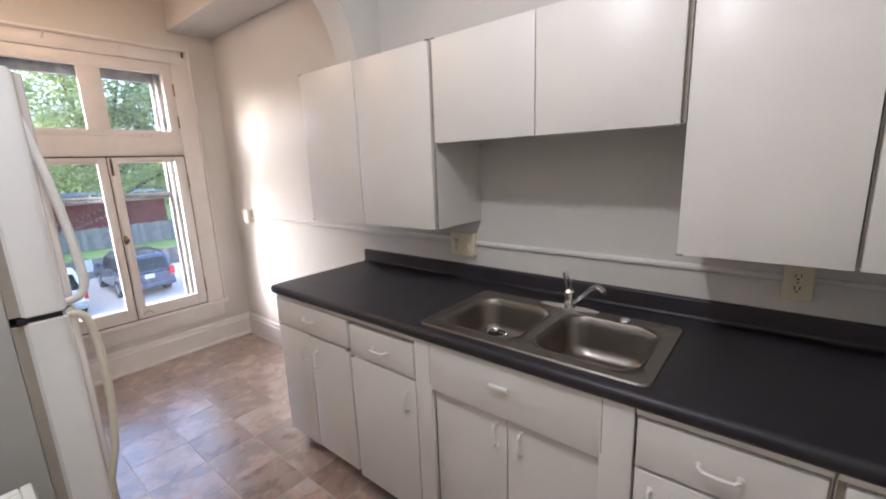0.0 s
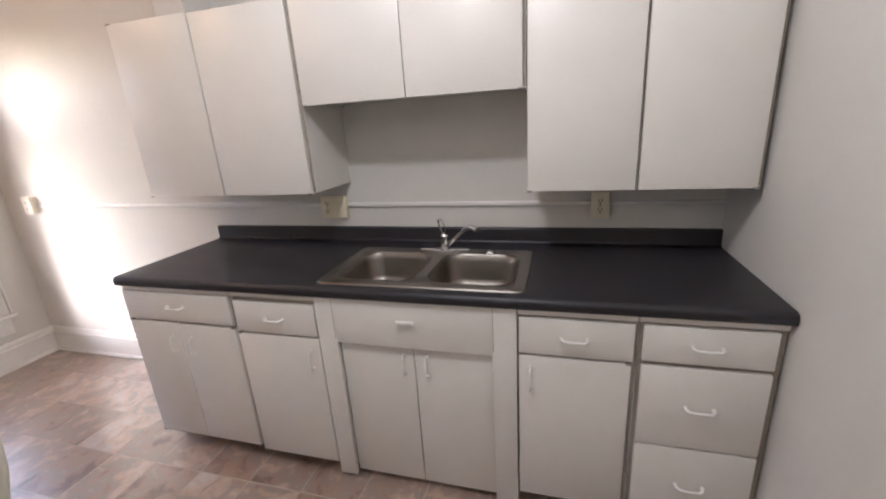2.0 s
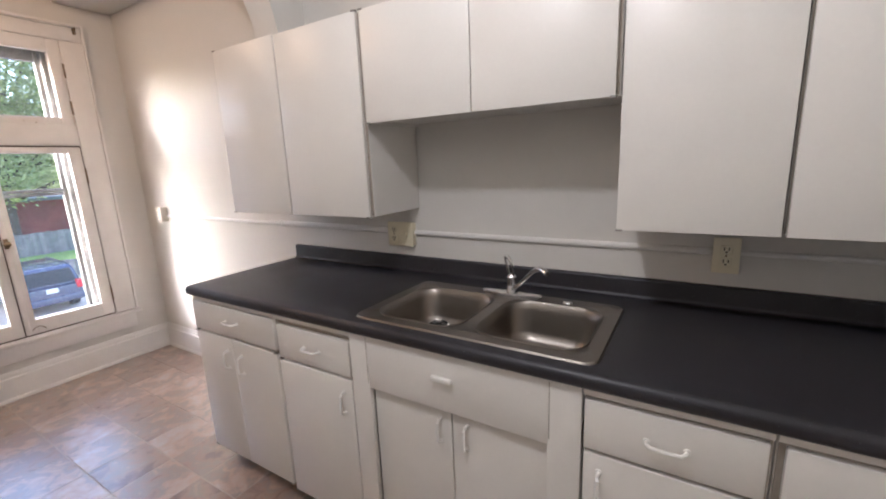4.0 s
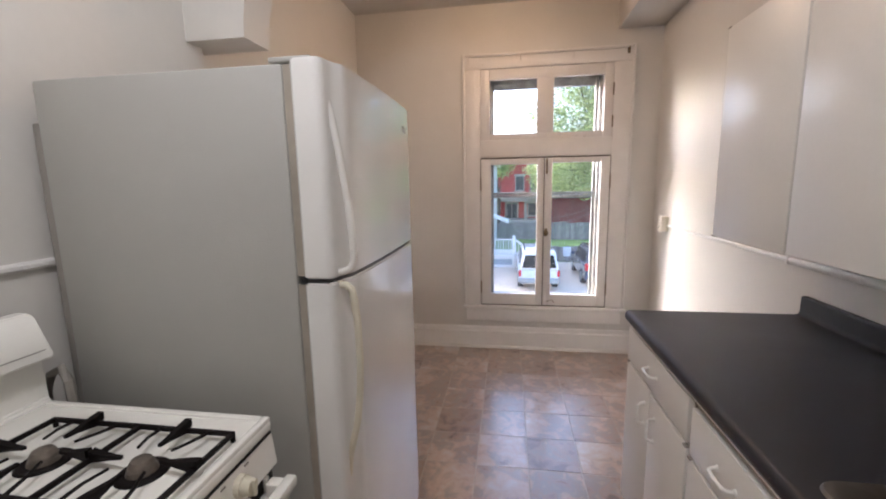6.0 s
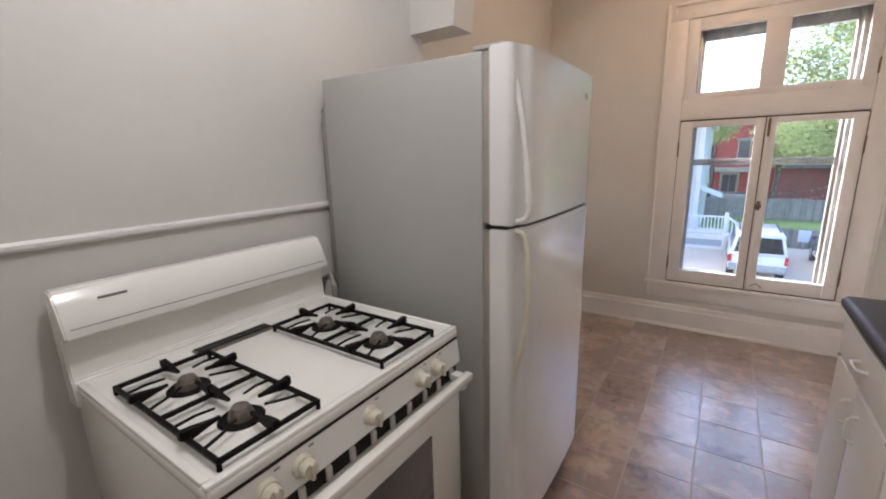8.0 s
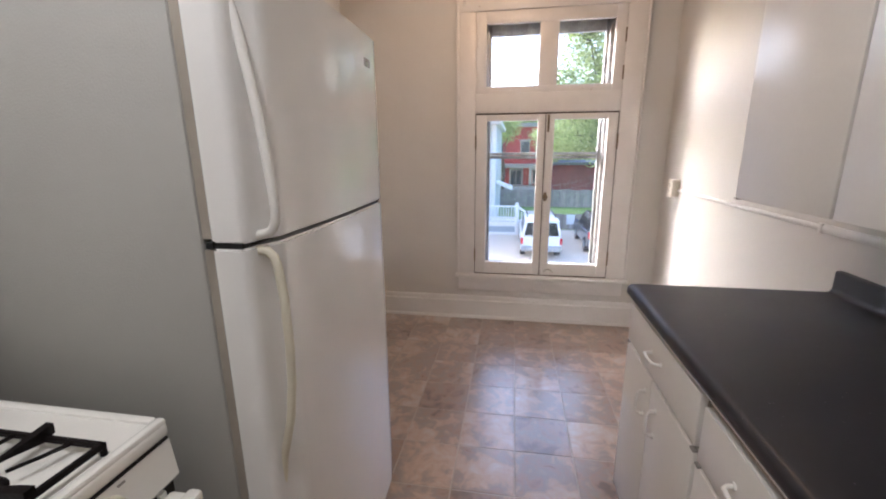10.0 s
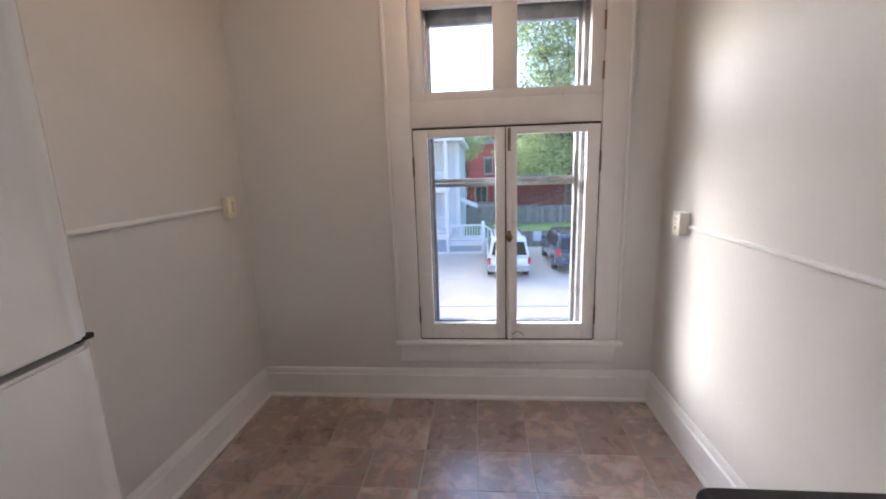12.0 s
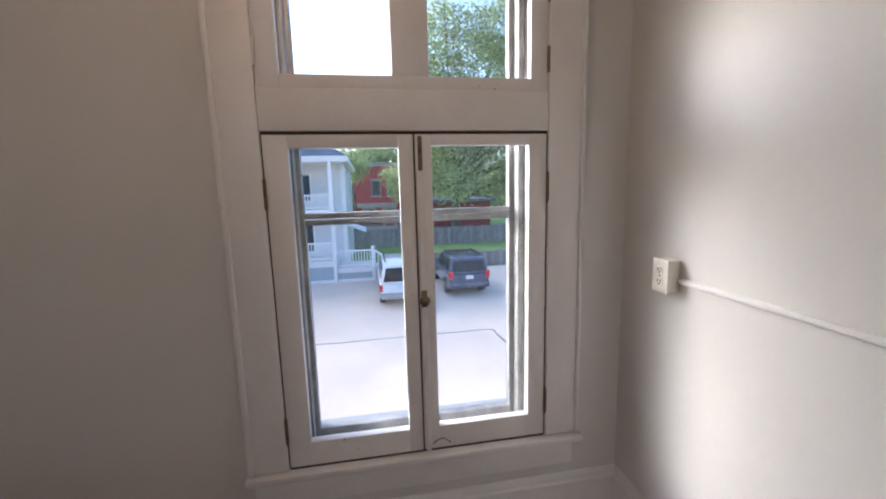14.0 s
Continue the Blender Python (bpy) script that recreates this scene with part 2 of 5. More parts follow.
# ---- mesh helpers ----
def box(bm, x0, x1, y0, y1, z0, z1, bevel=0.0, seg=2):
    """Adds a box, its edges rounded by bevel."""
    g = bmesh.ops.create_cube(bm, size=1.0, matrix=Matrix.LocRotScale(((x0 + x1) / 2, (y0 + y1) / 2, (z0 + z1) / 2), None, (abs(x1 - x0), abs(y1 - y0), abs(z1 - z0))))
    if bevel:
        vs = set(g["verts"])
        es = [e for e in bm.edges if e.verts[0] in vs and e.verts[1] in vs]
        bmesh.ops.bevel(bm, geom=es, offset=bevel, segments=seg, profile=0.5, affect="EDGES")
    return bm


def boxes(*rows, bevel=0.0, seg=2):
    bm = bmesh.new()
    for r in rows:
        box(bm, *r, bevel=bevel, seg=seg)
    return bm


def rod(bm, a, b, r0, r1=None, seg=12):
    """Adds a round bar from a to b."""
    a, b = Vector(a), Vector(b)
    d = b - a
    bmesh.ops.create_cone(bm, cap_ends=True, segments=seg, radius1=r0, radius2=r0 if r1 is None else r1, depth=d.length,
                          matrix=Matrix.Translation((a + b) / 2) @ d.to_track_quat("Z", "Y").to_matrix().to_4x4())
    return bm


def tube(bm, pts, r, seg=10, flat=1.0, side=None):
    """Adds a bar that follows pts; flat squeezes it along its second axis."""
    pts = [Vector(p) for p in pts]
    rings = []
    side = Vector(side) if side else None
    for i, p in enumerate(pts):
        d = (pts[min(i + 1, len(pts) - 1)] - pts[max(i - 1, 0)]).normalized()
        u = side if side else (Vector((0, 0, 1)) if abs(d.z) < 0.9 else Vector((1, 0, 0)))
        u = (u - d * u.dot(d)).normalized()
        v = d.cross(u)
        rr = r[i] if isinstance(r, (list, tuple)) else r
        rings.append([bm.verts.new(p + u * rr * math.cos(2 * math.pi * k / seg) + v * rr * flat * math.sin(2 * math.pi * k / seg)) for k in range(seg)])
    for q, w in zip(rings, rings[1:]):
        for k in range(seg):
            bm.faces.new((q[k], q[(k + 1) % seg], w[(k + 1) % seg], w[k]))
    bm.faces.new(rings[0][::-1])
    bm.faces.new(rings[-1])
    return bm


def prism(bm, outline, axis, a, b):
    """Adds an outline, given in the two other axes in order, drawn out along an axis from a to b."""
    def at(p, q):
        return {"x": (q, p[0], p[1]), "y": (p[0], q, p[1]), "z": (p[0], p[1], q)}[axis]
    u = [bm.verts.new(at(p, a)) for p in outline]
    v = [bm.verts.new(at(p, b)) for p in outline]
    k = len(outline)
    fs = [bm.faces.new((u[i], u[(i + 1) % k], v[(i + 1) % k], v[i])) for i in range(k)]
    fs += [bm.faces.new(u[::-1]), bm.faces.new(v)]
    bmesh.ops.recalc_face_normals(bm, faces=fs)
    return bm


ORIGIN = {}


def thing(name, x, y, z, label, category, group="", kind=""):
    ob = new(name)
    ob.empty_display_size = 0.05
    ob.location = (x, y, z)
    ORIGIN[ob] = Vector((x, y, z))
    return tagged(ob, label, category, group, kind)


def part(name, bm, mat, parent, label="", smooth=True, angle=35):
    """Links a bmesh, drawn in the world's own coordinates, as one mesh under a thing or part."""
    base = ORIGIN[parent] if parent else Vector((0, 0, 0))
    bmesh.ops.recalc_face_normals(bm, faces=bm.faces[:])
    bmesh.ops.translate(bm, verts=bm.verts[:], vec=-base)
    me = bpy.data.meshes.new(name)
    if smooth:
        for f in bm.faces:
            f.smooth = True
        for e in bm.edges:
            e.smooth = len(e.link_faces) == 2 and e.calc_face_angle(0) < radians(angle)
    bm.to_mesh(me)
    bm.free()
    me.materials.append(mat)
    ob = new(name, me)
    ob.parent = parent
    ORIGIN[ob] = base
    return tagged(ob, label)


def structure(name, bm, mat, label="", category=""):
    return tagged(part(name, bm, mat, None), label, category, "", "structure")


# ---- structure ----
XW, XE, YS, YK, YN, ZC = -4.295, 0.025, 2.55, 0.215, 0.165, 2.80
floor = structure("floor", boxes((XW - 0.1, XE + 0.1, YN - 0.1, YS + 0.1, -0.2, -0.0010)), GROUT, "brown and grey slate-patterned vinyl tile floor", "floor")
structure("wall_sink", boxes((XW - 0.25, XE + 0.15, YS, YS + 0.15, -0.2, ZC)), WALL, "off-white semi-gloss painted plaster wall behind the sink", "wall")
structure("wall_end", boxes((XE, XE + 0.15, -0.1, YS, -0.2, ZC)), WALL, "off-white painted wall at the counter's end", "wall")
structure("wall_stove", boxes((-2.38, XE, YK - 0.2, YK, -0.2, ZC)), WALL, "off-white painted wall behind stove and fridge", "wall")
structure("wall_nook", boxes((XW, -2.38, YN - 0.15, YN, -0.2, ZC)), WALL, "cream painted plaster wall of the window nook", "wall")
OY0, OY1, OZ0, OZ1 = 1.185, 2.21, 0.385, 2.315
structure("wall_window", boxes((XW - 0.25, XW, YN - 0.15, OY0, -0.2, ZC), (XW - 0.25, XW, OY1, YS, -0.2, ZC), (XW - 0.25, XW, OY0, OY1, -0.2, OZ0), (XW - 0.25, XW, OY0, OY1, OZ1, ZC)),
          WALL, "cream painted plaster wall around the tall window", "wall")
structure("wall_lower_storey", boxes((XW - 0.25, XE + 0.15, -0.1, YS + 0.15, -3.3, -0.201)), SIDING, "pale siding of the storey below", "wall")
structure("ceiling", boxes((XW - 0.25, XE + 0.15, -0.1, YS + 0.15, ZC, ZC + 0.25)), CEIL, "plain off-white plaster ceiling", "ceiling")
structure("soffit", boxes((XW, -2.462, 2.225, YS - 0.001, 2.55, ZC - 0.001), bevel=0.006), WALL, "boxed plaster soffit over the nook", "soffit")


def arch():
    """A plaster arch with rounded shoulders on stub brackets, across the room."""
    y0, y1, zb, r, zt = 0.455, 2.385, 1.975, 0.55, 2.525
    inner = [(y0 + r - r * math.cos(a), zb + r * math.sin(a)) for a in (math.pi / 2 * k / 14 for k in range(15))]
    other = [(y0 + y1 - p, q) for p, q in reversed(inner)]
    out = [(YK - 0.05, zb)] + inner + other + [(YS, zb), (YS, ZC), (YK - 0.05, ZC)]
    bm = bmesh.new()
    fr = [bm.verts.new((-2.295, p, q)) for p, q in out]
    bk = [bm.verts.new((-2.46, p, q)) for p, q in out]
    k = len(out)
    for i in range(k):
        bm.faces.new((fr[i], fr[(i + 1) % k], bk[(i + 1) % k], bk[i]))
    for ring in (fr, bk):
        es = [bm.edges.get((ring[i], ring[(i + 1) % k])) for i in range(k)]
        bmesh.ops.triangle_fill(bm, edges=es, use_beauty=True)
    structure("arch", bm, WALL, "plaster arch with rounded shoulders between kitchen and nook", "arch")


arch()


def baseboard(name, along, a, b, face, way):
    """Old tall baseboard with a moulded top and a shoe; along an axis, out from the wall by way."""
    prof = [(0, 0), (0.030, 0), (0.030, 0.012), (0.022, 0.022), (0.020, 0.024), (0.020, 0.150), (0.012, 0.158), (0.014, 0.170), (0.006, 0.190), (0, 0.192)]
    bm = bmesh.new()
    prism(bm, [(face + way * p, q) for p, q in prof], along, a, b)
    structure(name, bm, TRIM, "white painted tall wooden baseboard", "baseboard")


baseboard("baseboard_window", "y", YN, YS, XW, 1)
baseboard("baseboard_nook", "x", XW + 0.02, -2.462, YN, 1)
baseboard("baseboard_sink", "x", XW + 0.02, -2.46, YS, -1)
baseboard("baseboard_stove", "x", -0.78, XE, YK, 1)


# ---- window ----
def window():
    w = thing("window_1", XW, 1.70, 0.36, "tall white casement window with a transom, worn paint", "window", kind="structure")
    casing = part("casing", boxes((XW, -4.268, 1.062, 1.187, 0.392, 2.315), (XW, -4.268, 2.208, 2.338, 0.392, 2.315), (XW, -4.268, 1.062, 2.338, 2.315, 2.412), bevel=0.004), OLDTRIM, w)
    part("back_band", boxes((XW, -4.255, 1.046, 1.066, 0.392, 2.43), (XW, -4.255, 2.334, 2.350, 0.392, 2.43), (XW, -4.255, 1.066, 2.334, 2.410, 2.43), bevel=0.005), OLDTRIM, w)
    part("window_sill", boxes((XW - 0.06, -4.240, 1.036, 2.366, 0.360, 0.388), bevel=0.008), OLDTRIM, w)
    part("apron", boxes((XW, -4.270, 1.062, 2.330, 0.250, 0.360), bevel=0.004), OLDTRIM, w)
    part("transom_bar", boxes((XW - 0.05, -4.274, 1.187, 2.208, 1.628, 1.768), bevel=0.004), OLDTRIM, w)
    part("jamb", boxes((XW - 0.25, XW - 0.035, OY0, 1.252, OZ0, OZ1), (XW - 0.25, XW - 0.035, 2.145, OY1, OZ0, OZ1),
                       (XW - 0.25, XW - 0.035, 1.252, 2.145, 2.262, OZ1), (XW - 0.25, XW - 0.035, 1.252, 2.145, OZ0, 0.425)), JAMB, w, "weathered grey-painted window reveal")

    def sash(name, y0, y1, z0, z1, py0, py1, pz0, pz1, x0=-4.318, x1=-4.280):
        s = part(name, boxes((x0, x1, y0, py0, z0, z1), (x0, x1, py1, y1, z0, z1), (x0, x1, py0, py1, z0, pz0), (x0, x1, py0, py1, pz1, z1), bevel=0.003), OLDTRIM, w)
        part("pane", boxes((-4.303, -4.300, py0 - 0.004, py1 + 0.004, pz0 - 0.004, pz1 + 0.004)), GLASS, s, smooth=False).visible_shadow = False
        return s

    left = sash("casement", 1.1910, 1.698, 0.396, 1.618, 1.272, 1.645, 0.490, 1.572)
    right = sash("casement", 1.704, 2.2040, 0.396, 1.618, 1.764, 2.134, 0.490, 1.578)
    t = part("transom_frame", boxes((-4.318, -4.282, 1.1875, 1.262, 1.7685, 2.3145), (-4.318, -4.282, 2.140, 2.2075, 1.7685, 2.3145), (-4.318, -4.282, 1.634, 1.764, 1.814, 2.232),
                                    (-4.318, -4.282, 1.262, 2.140, 1.7685, 1.814), (-4.318, -4.282, 1.262, 2.140, 2.232, 2.3145), bevel=0.003), OLDTRIM, w)
    for y0, y1 in ((1.262, 1.634), (1.764, 2.140)):
        part("pane", boxes((-4.303, -4.300, y0 - 0.004, y1 + 0.004, 1.810, 2.236)), GLASS, t, smooth=False).visible_shadow = False
    part("astragal", boxes((-4.282, -4.270, 1.706, 1.732, 0.400, 1.614), bevel=0.004), OLDTRIM, right)
    # dark joints where paint has worn off
    part("joint", boxes((-4.300, -4.2815, 1.6985, 1.7035, 0.396, 1.618), (-4.300, -4.2790, 1.190, 2.205, 1.619, 1.627), (-4.300, -4.281, 1.190, 2.205, 0.3885, 0.3955), (-4.300, -4.2812, 1.1872, 1.1908, 0.396, 1.618), (-4.300, -4.2812, 2.2042, 2.2078, 0.396, 1.618)), JOINT, w, "dark gap with worn paint", smooth=False)
    # outer double-hung window
    o = part("outer_frame", boxes((-4.445, -4.405, 1.252, 1.292, 0.425, 2.262), (-4.445, -4.405, 2.098, 2.145, 0.425, 2.262), (-4.445, -4.405, 1.292, 2.098, 2.180, 2.262), (-4.445, -4.405, 1.292, 2.098, 0.425, 0.468), bevel=0.004), ALU, w, "grey weathered outer storm frame")
    part("meeting_rail", boxes((-4.450, -4.412, 1.292, 2.098, 1.296, 1.318), (-4.435, -4.400, 1.292, 2.098, 1.322, 1.344), bevel=0.003), ALU, w)
    part("outer_pane", boxes((-4.428, -4.425, 1.29, 2.10, 0.46, 2.19)), GLASS, w, smooth=False).visible_shadow = False
    part("storm_track", boxes((-4.404, -4.352, 2.118, 2.1445, 0.426, 2.261), (-4.404, -4.352, 1.2525, 1.275, 0.426, 2.261), bevel=0.002), ALU, w, "grey weathered sash track")
    # hinges, knob, bolts
    for y, z, s in ((1.190, 1.42, left), (1.190, 0.55, left), (2.206, 1.42, right), (2.206, 0.55, right)):
        bm = rod(bmesh.new(), (-4.272, y, z - 0.05), (-4.272, y, z + 0.05), 0.006)
        rod(bm, (-4.272, y, z - 0.058), (-4.272, y, z + 0.058), 0.003)
        part("hinge", bm, BRASS, s, "painted-over worn hinge")
    for z in (1.88, 2.12):
        for y in (1.190, 2.206):
            part("hinge", rod(bmesh.new(), (-4.274, y, z - 0.045), (-4.274, y, z + 0.045), 0.006), BRASS if y > 2 else OLDTRIM, t)
    bm = boxes((-4.272, -4.268, 1.708, 1.730, 0.985, 1.050), bevel=0.0015)
    rod(bm, (-4.27, 1.718, 1.017), (-4.250, 1.718, 1.017), 0.006)
    bmesh.ops.create_uvsphere(bm, u_segments=14, v_segments=10, radius=0.020, matrix=Matrix.LocRotScale((-4.243, 1.718, 1.017), None, (0.7, 1, 1)))
    part("knob", bm, BRASS, right, "small aged brass knob")
    bm = boxes((-4.270, -4.262, 1.712, 1.727, 1.49, 1.61), bevel=0.002)
    rod(bm, (-4.259, 1.719, 1.50), (-4.259, 1.719, 1.60), 0.004)
    part("bolt", bm, BRASS, right, "tarnished sliding bolt")
    bm = boxes((-4.270, -4.262, 1.710, 1.728, 0.400, 0.48), bevel=0.002)
    rod(bm, (-4.258, 1.719, 0.405), (-4.258, 1.719, 0.50), 0.004)
    part("bolt", bm, OLDTRIM, right)
    bm = bmesh.new()
    tube(bm, [(-4.262 + 0.004 * math.sin(k), 1.735 + 0.014 * k, 0.43 + 0.02 * math.sin(k * 0.7)) for k in range(6)], 0.0025, 6)
    part("hook", bm, BRASS, right)
    # curtain hooks and wire on the head casing
    for y, z in ((1.10, 2.385), (1.50, 2.395), (1.90, 2.395), (2.30, 2.395)):
        bm = boxes((-4.268, -4.262, y - 0.010, y + 0.010, z - 0.03, z + 0.012), bevel=0.002)
        tube(bm, [(-4.264, y, z - 0.01), (-4.245, y, z - 0.012), (-4.238, y, z), (-4.242, y, z + 0.012)], 0.004, 6)
        part("curtain_hook", bm, BRASS if y > 2.2 else OLDTRIM, w)
    part("curtain_wire", tube(bmesh.new(), [(-4.246, 1.10 + 0.1 * k, 2.402 - 0.006 * math.sin(math.pi * ((k % 4) / 4))) for k in range(13)], 0.0018, 5), ALU, w)


window()


# ---- raceways and outlets ----
def raceway(name, a, b, y, way, z, r=0.011, clips=()):
    bm = bmesh.new()
    prism(bm, [(y, z - r), (y + way * 0.010, z - r), (y + way * 0.015, z - r * 0.4), (y + way * 0.015, z + r * 0.4), (y + way * 0.010, z + r), (y, z + r)], "x", a, b)
    ob = thing(name, (a + b) / 2, y, z, "painted metal cable raceway fixed along the wall", "raceway", "raceways")
    part("cover", bm, TRIM, ob)
    for x in clips:
        part("clip", boxes((x - 0.008, x + 0.008, min(y, y + way * 0.018), max(y, y + way * 0.018), z - r - 0.003, z + r + 0.003), bevel=0.002), TRIM, ob)


raceway("cable_raceway", -3.968, -2.66, YS, -1, 1.098, 0.0085)
raceway("cable_raceway", -2.66, -1.815, YS, -1, 1.098, 0.014, (-2.65,))
raceway("cable_raceway", -1.69, -0.495, YS, -1, 1.092)
raceway("cable_raceway", -0.425, XE - 0.002, YS, -1, 1.092, 0.008)
raceway("cable_raceway", -4.055, -2.47, YN, 1, 1.238, 0.011, (-3.05,))
raceway("cable_raceway", -2.29, XE - 0.002, YK, 1, 1.243, 0.011)


def outlet(x, z, y, way, mat, gangs=1, switch=False, deep=0.035, label=""):
    ob = thing("wall_outlet", x, y, z, label, "outlet")
    hw = 0.036 * gangs + 0.001
    q = lambda a, b: (min(y + way * a, y + way * b), max(y + way * a, y + way * b))
    part("box", boxes((x - hw + 0.004, x + hw - 0.004, *q(0, deep), z - 0.054, z + 0.054), bevel=0.004), mat, ob)
    part("cover_plate", boxes((x - hw, x + hw, *q(deep, deep + 0.006), z - 0.058, z + 0.058), bevel=0.003), mat, ob)
    for g in range(gangs):
        gx = x - hw + 0.037 + 0.072 * g
        if g == gangs - 1 and switch:
            part("toggle", boxes((gx - 0.005, gx + 0.005, *q(deep + 0.005, deep + 0.018), z - 0.008, z + 0.014), bevel=0.002), mat, ob)
            continue
        for dz in (-0.020, 0.020):
            s = part("socket", boxes((gx - 0.016, gx + 0.016, *q(deep + 0.005, deep + 0.008), z + dz - 0.014, z + dz + 0.014), bevel=0.003), mat, ob)
            part("slots", boxes((gx - 0.008, gx - 0.005, *q(deep + 0.007, deep + 0.009), z + dz - 0.003, z + dz + 0.008), (gx + 0.005, gx + 0.008, *q(deep + 0.007, deep + 0.009), z + dz - 0.003, z + dz + 0.008),
                                (gx - 0.003, gx + 0.003, *q(deep + 0.007, deep + 0.009), z + dz - 0.011, z + dz - 0.006)), BLACK, s, smooth=False)
        part("screw", rod(bmesh.new(), (gx, y + way * (deep + 0.005), z), (gx, y + way * (deep + 0.008), z), 0.003), BRASS, ob)


outlet(-1.752, 1.086, YS, -1, IVORY, 2, True, 0.03, "ivory outlet and switch box on the splash wall")
outlet(-0.460, 1.086, YS, -1, IVORY, 1, False, 0.03, "ivory outlet box under the wall cabinet")
outlet(-4.008, 1.112, YS, -1, WHITEPL, 1, False, 0.045, "cream-white surface-mounted outlet box in the nook")
outlet(-4.095, 1.238, YN, 1, IVORY, 1, False, 0.035, "cream surface-mounted outlet box in the nook")


# ---- base cabinets ----
YF = 1.910    # face of doors and drawers


def pull(parent, x, z, upright=False, y=YF, length=0.082):
    """A white bow pull."""
    h = length / 2
    bm = bmesh.new()
    prof = [(-h, 0.0), (-h + 0.002, -0.014), (-h + 0.010, -0.023), (0, -0.026), (h - 0.010, -0.023), (h - 0.002, -0.014), (h, 0.0)]
    pts = [((x, y + d, z + s) if upright else (x + s, y + d, z)) for s, d in prof]
    tube(bm, pts, 0.0048, 8)
    for s in (-h, h):
        c = (x, y, z + s) if upright else (x + s, y, z)
        rod(bm, (c[0], y + 0.001, c[2]), (c[0], y - 0.004, c[2]), 0.008, seg=10)
    part("handle", bm, PULL, parent, "white enamelled bow pull")


def front(name, parent, x0, x1, z0, z1, y=YF, thick=0.019):
    return part(name, boxes((x0, x1, y, y + thick, z0, z1), bevel=0.0025), CAB, parent)


def pivots(door, x, z0, z1, y=YF):
    for z in (z0 - 0.004, z1 - 0.002):
        part("pivot_hinge", boxes((x - 0.009, x + 0.009, y - 0.002, y + 0.012, z, z + 0.006), bevel=0.001), GASKET, door, "small dark pivot hinge")


def base_unit(x0, x1, label):
    ob = thing("base_cabinet", (x0 + x1) / 2, 2.25, 0.0, label, "cabinet", "base cabinets under the counter")
    part("body", boxes((x0, x0 + 0.016, YF + 0.021, YS - 0.001, 0.085, 0.861), (x1 - 0.016, x1, YF + 0.021, YS - 0.001, 0.085, 0.861),
                       (x0 + 0.016, x1 - 0.016, YF + 0.021, YS - 0.001, 0.085, 0.103), (x0 + 0.016, x1 - 0.016, YS - 0.010, YS - 0.001, 0.103, 0.861),
                       (x0 + 0.016, x1 - 0.016, YF + 0.021, YF + 0.040, 0.103, 0.125), (x0 + 0.016, x1 - 0.016, YF + 0.021, YF + 0.040, 0.675, 0.700)), CAB, ob, smooth=False)
    part("top_rail", boxes((x0 + 0.001, x1 - 0.001, YF + 0.004, YF + 0.0205, 0.842, 0.861)), CAB, ob, smooth=False)
    part("gap", boxes((x0 + 0.003, x1 - 0.003, YF + 0.016, YF + 0.0205, 0.088, 0.841)), CABIN, ob, "tan backing that paints the shade between the fronts", smooth=False)
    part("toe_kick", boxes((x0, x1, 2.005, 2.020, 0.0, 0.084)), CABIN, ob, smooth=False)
    return ob


u = base_unit(-2.525, -1.940, "cream painted base cabinet with one drawer and two doors")
d = front("drawer", u, -2.523, -1.947, 0.702, 0.838)
pull(d, -2.235, 0.772)
d = front("door", u, -2.523, -2.251, 0.085, 0.692)
pull(d, -2.292, 0.590, True)
pivots(d, -2.515, 0.085, 0.692)
d = front("door", u, -2.246, -1.945, 0.085, 0.690)
pull(d, -2.190, 0.585, True)
pivots(d, -1.953, 0.085, 0.690)

u = base_unit(-1.936, -1.540, "cream painted base cabinet with one drawer and a door")
d = front("drawer", u, -1.925, -1.545, 0.684, 0.822)
pull(d, -1.735, 0.752)
d = front("door", u, -1.928, -1.543, 0.070, 0.674)
pull(d, -1.583, 0.582, True)
pivots(d, -1.920, 0.070, 0.674)


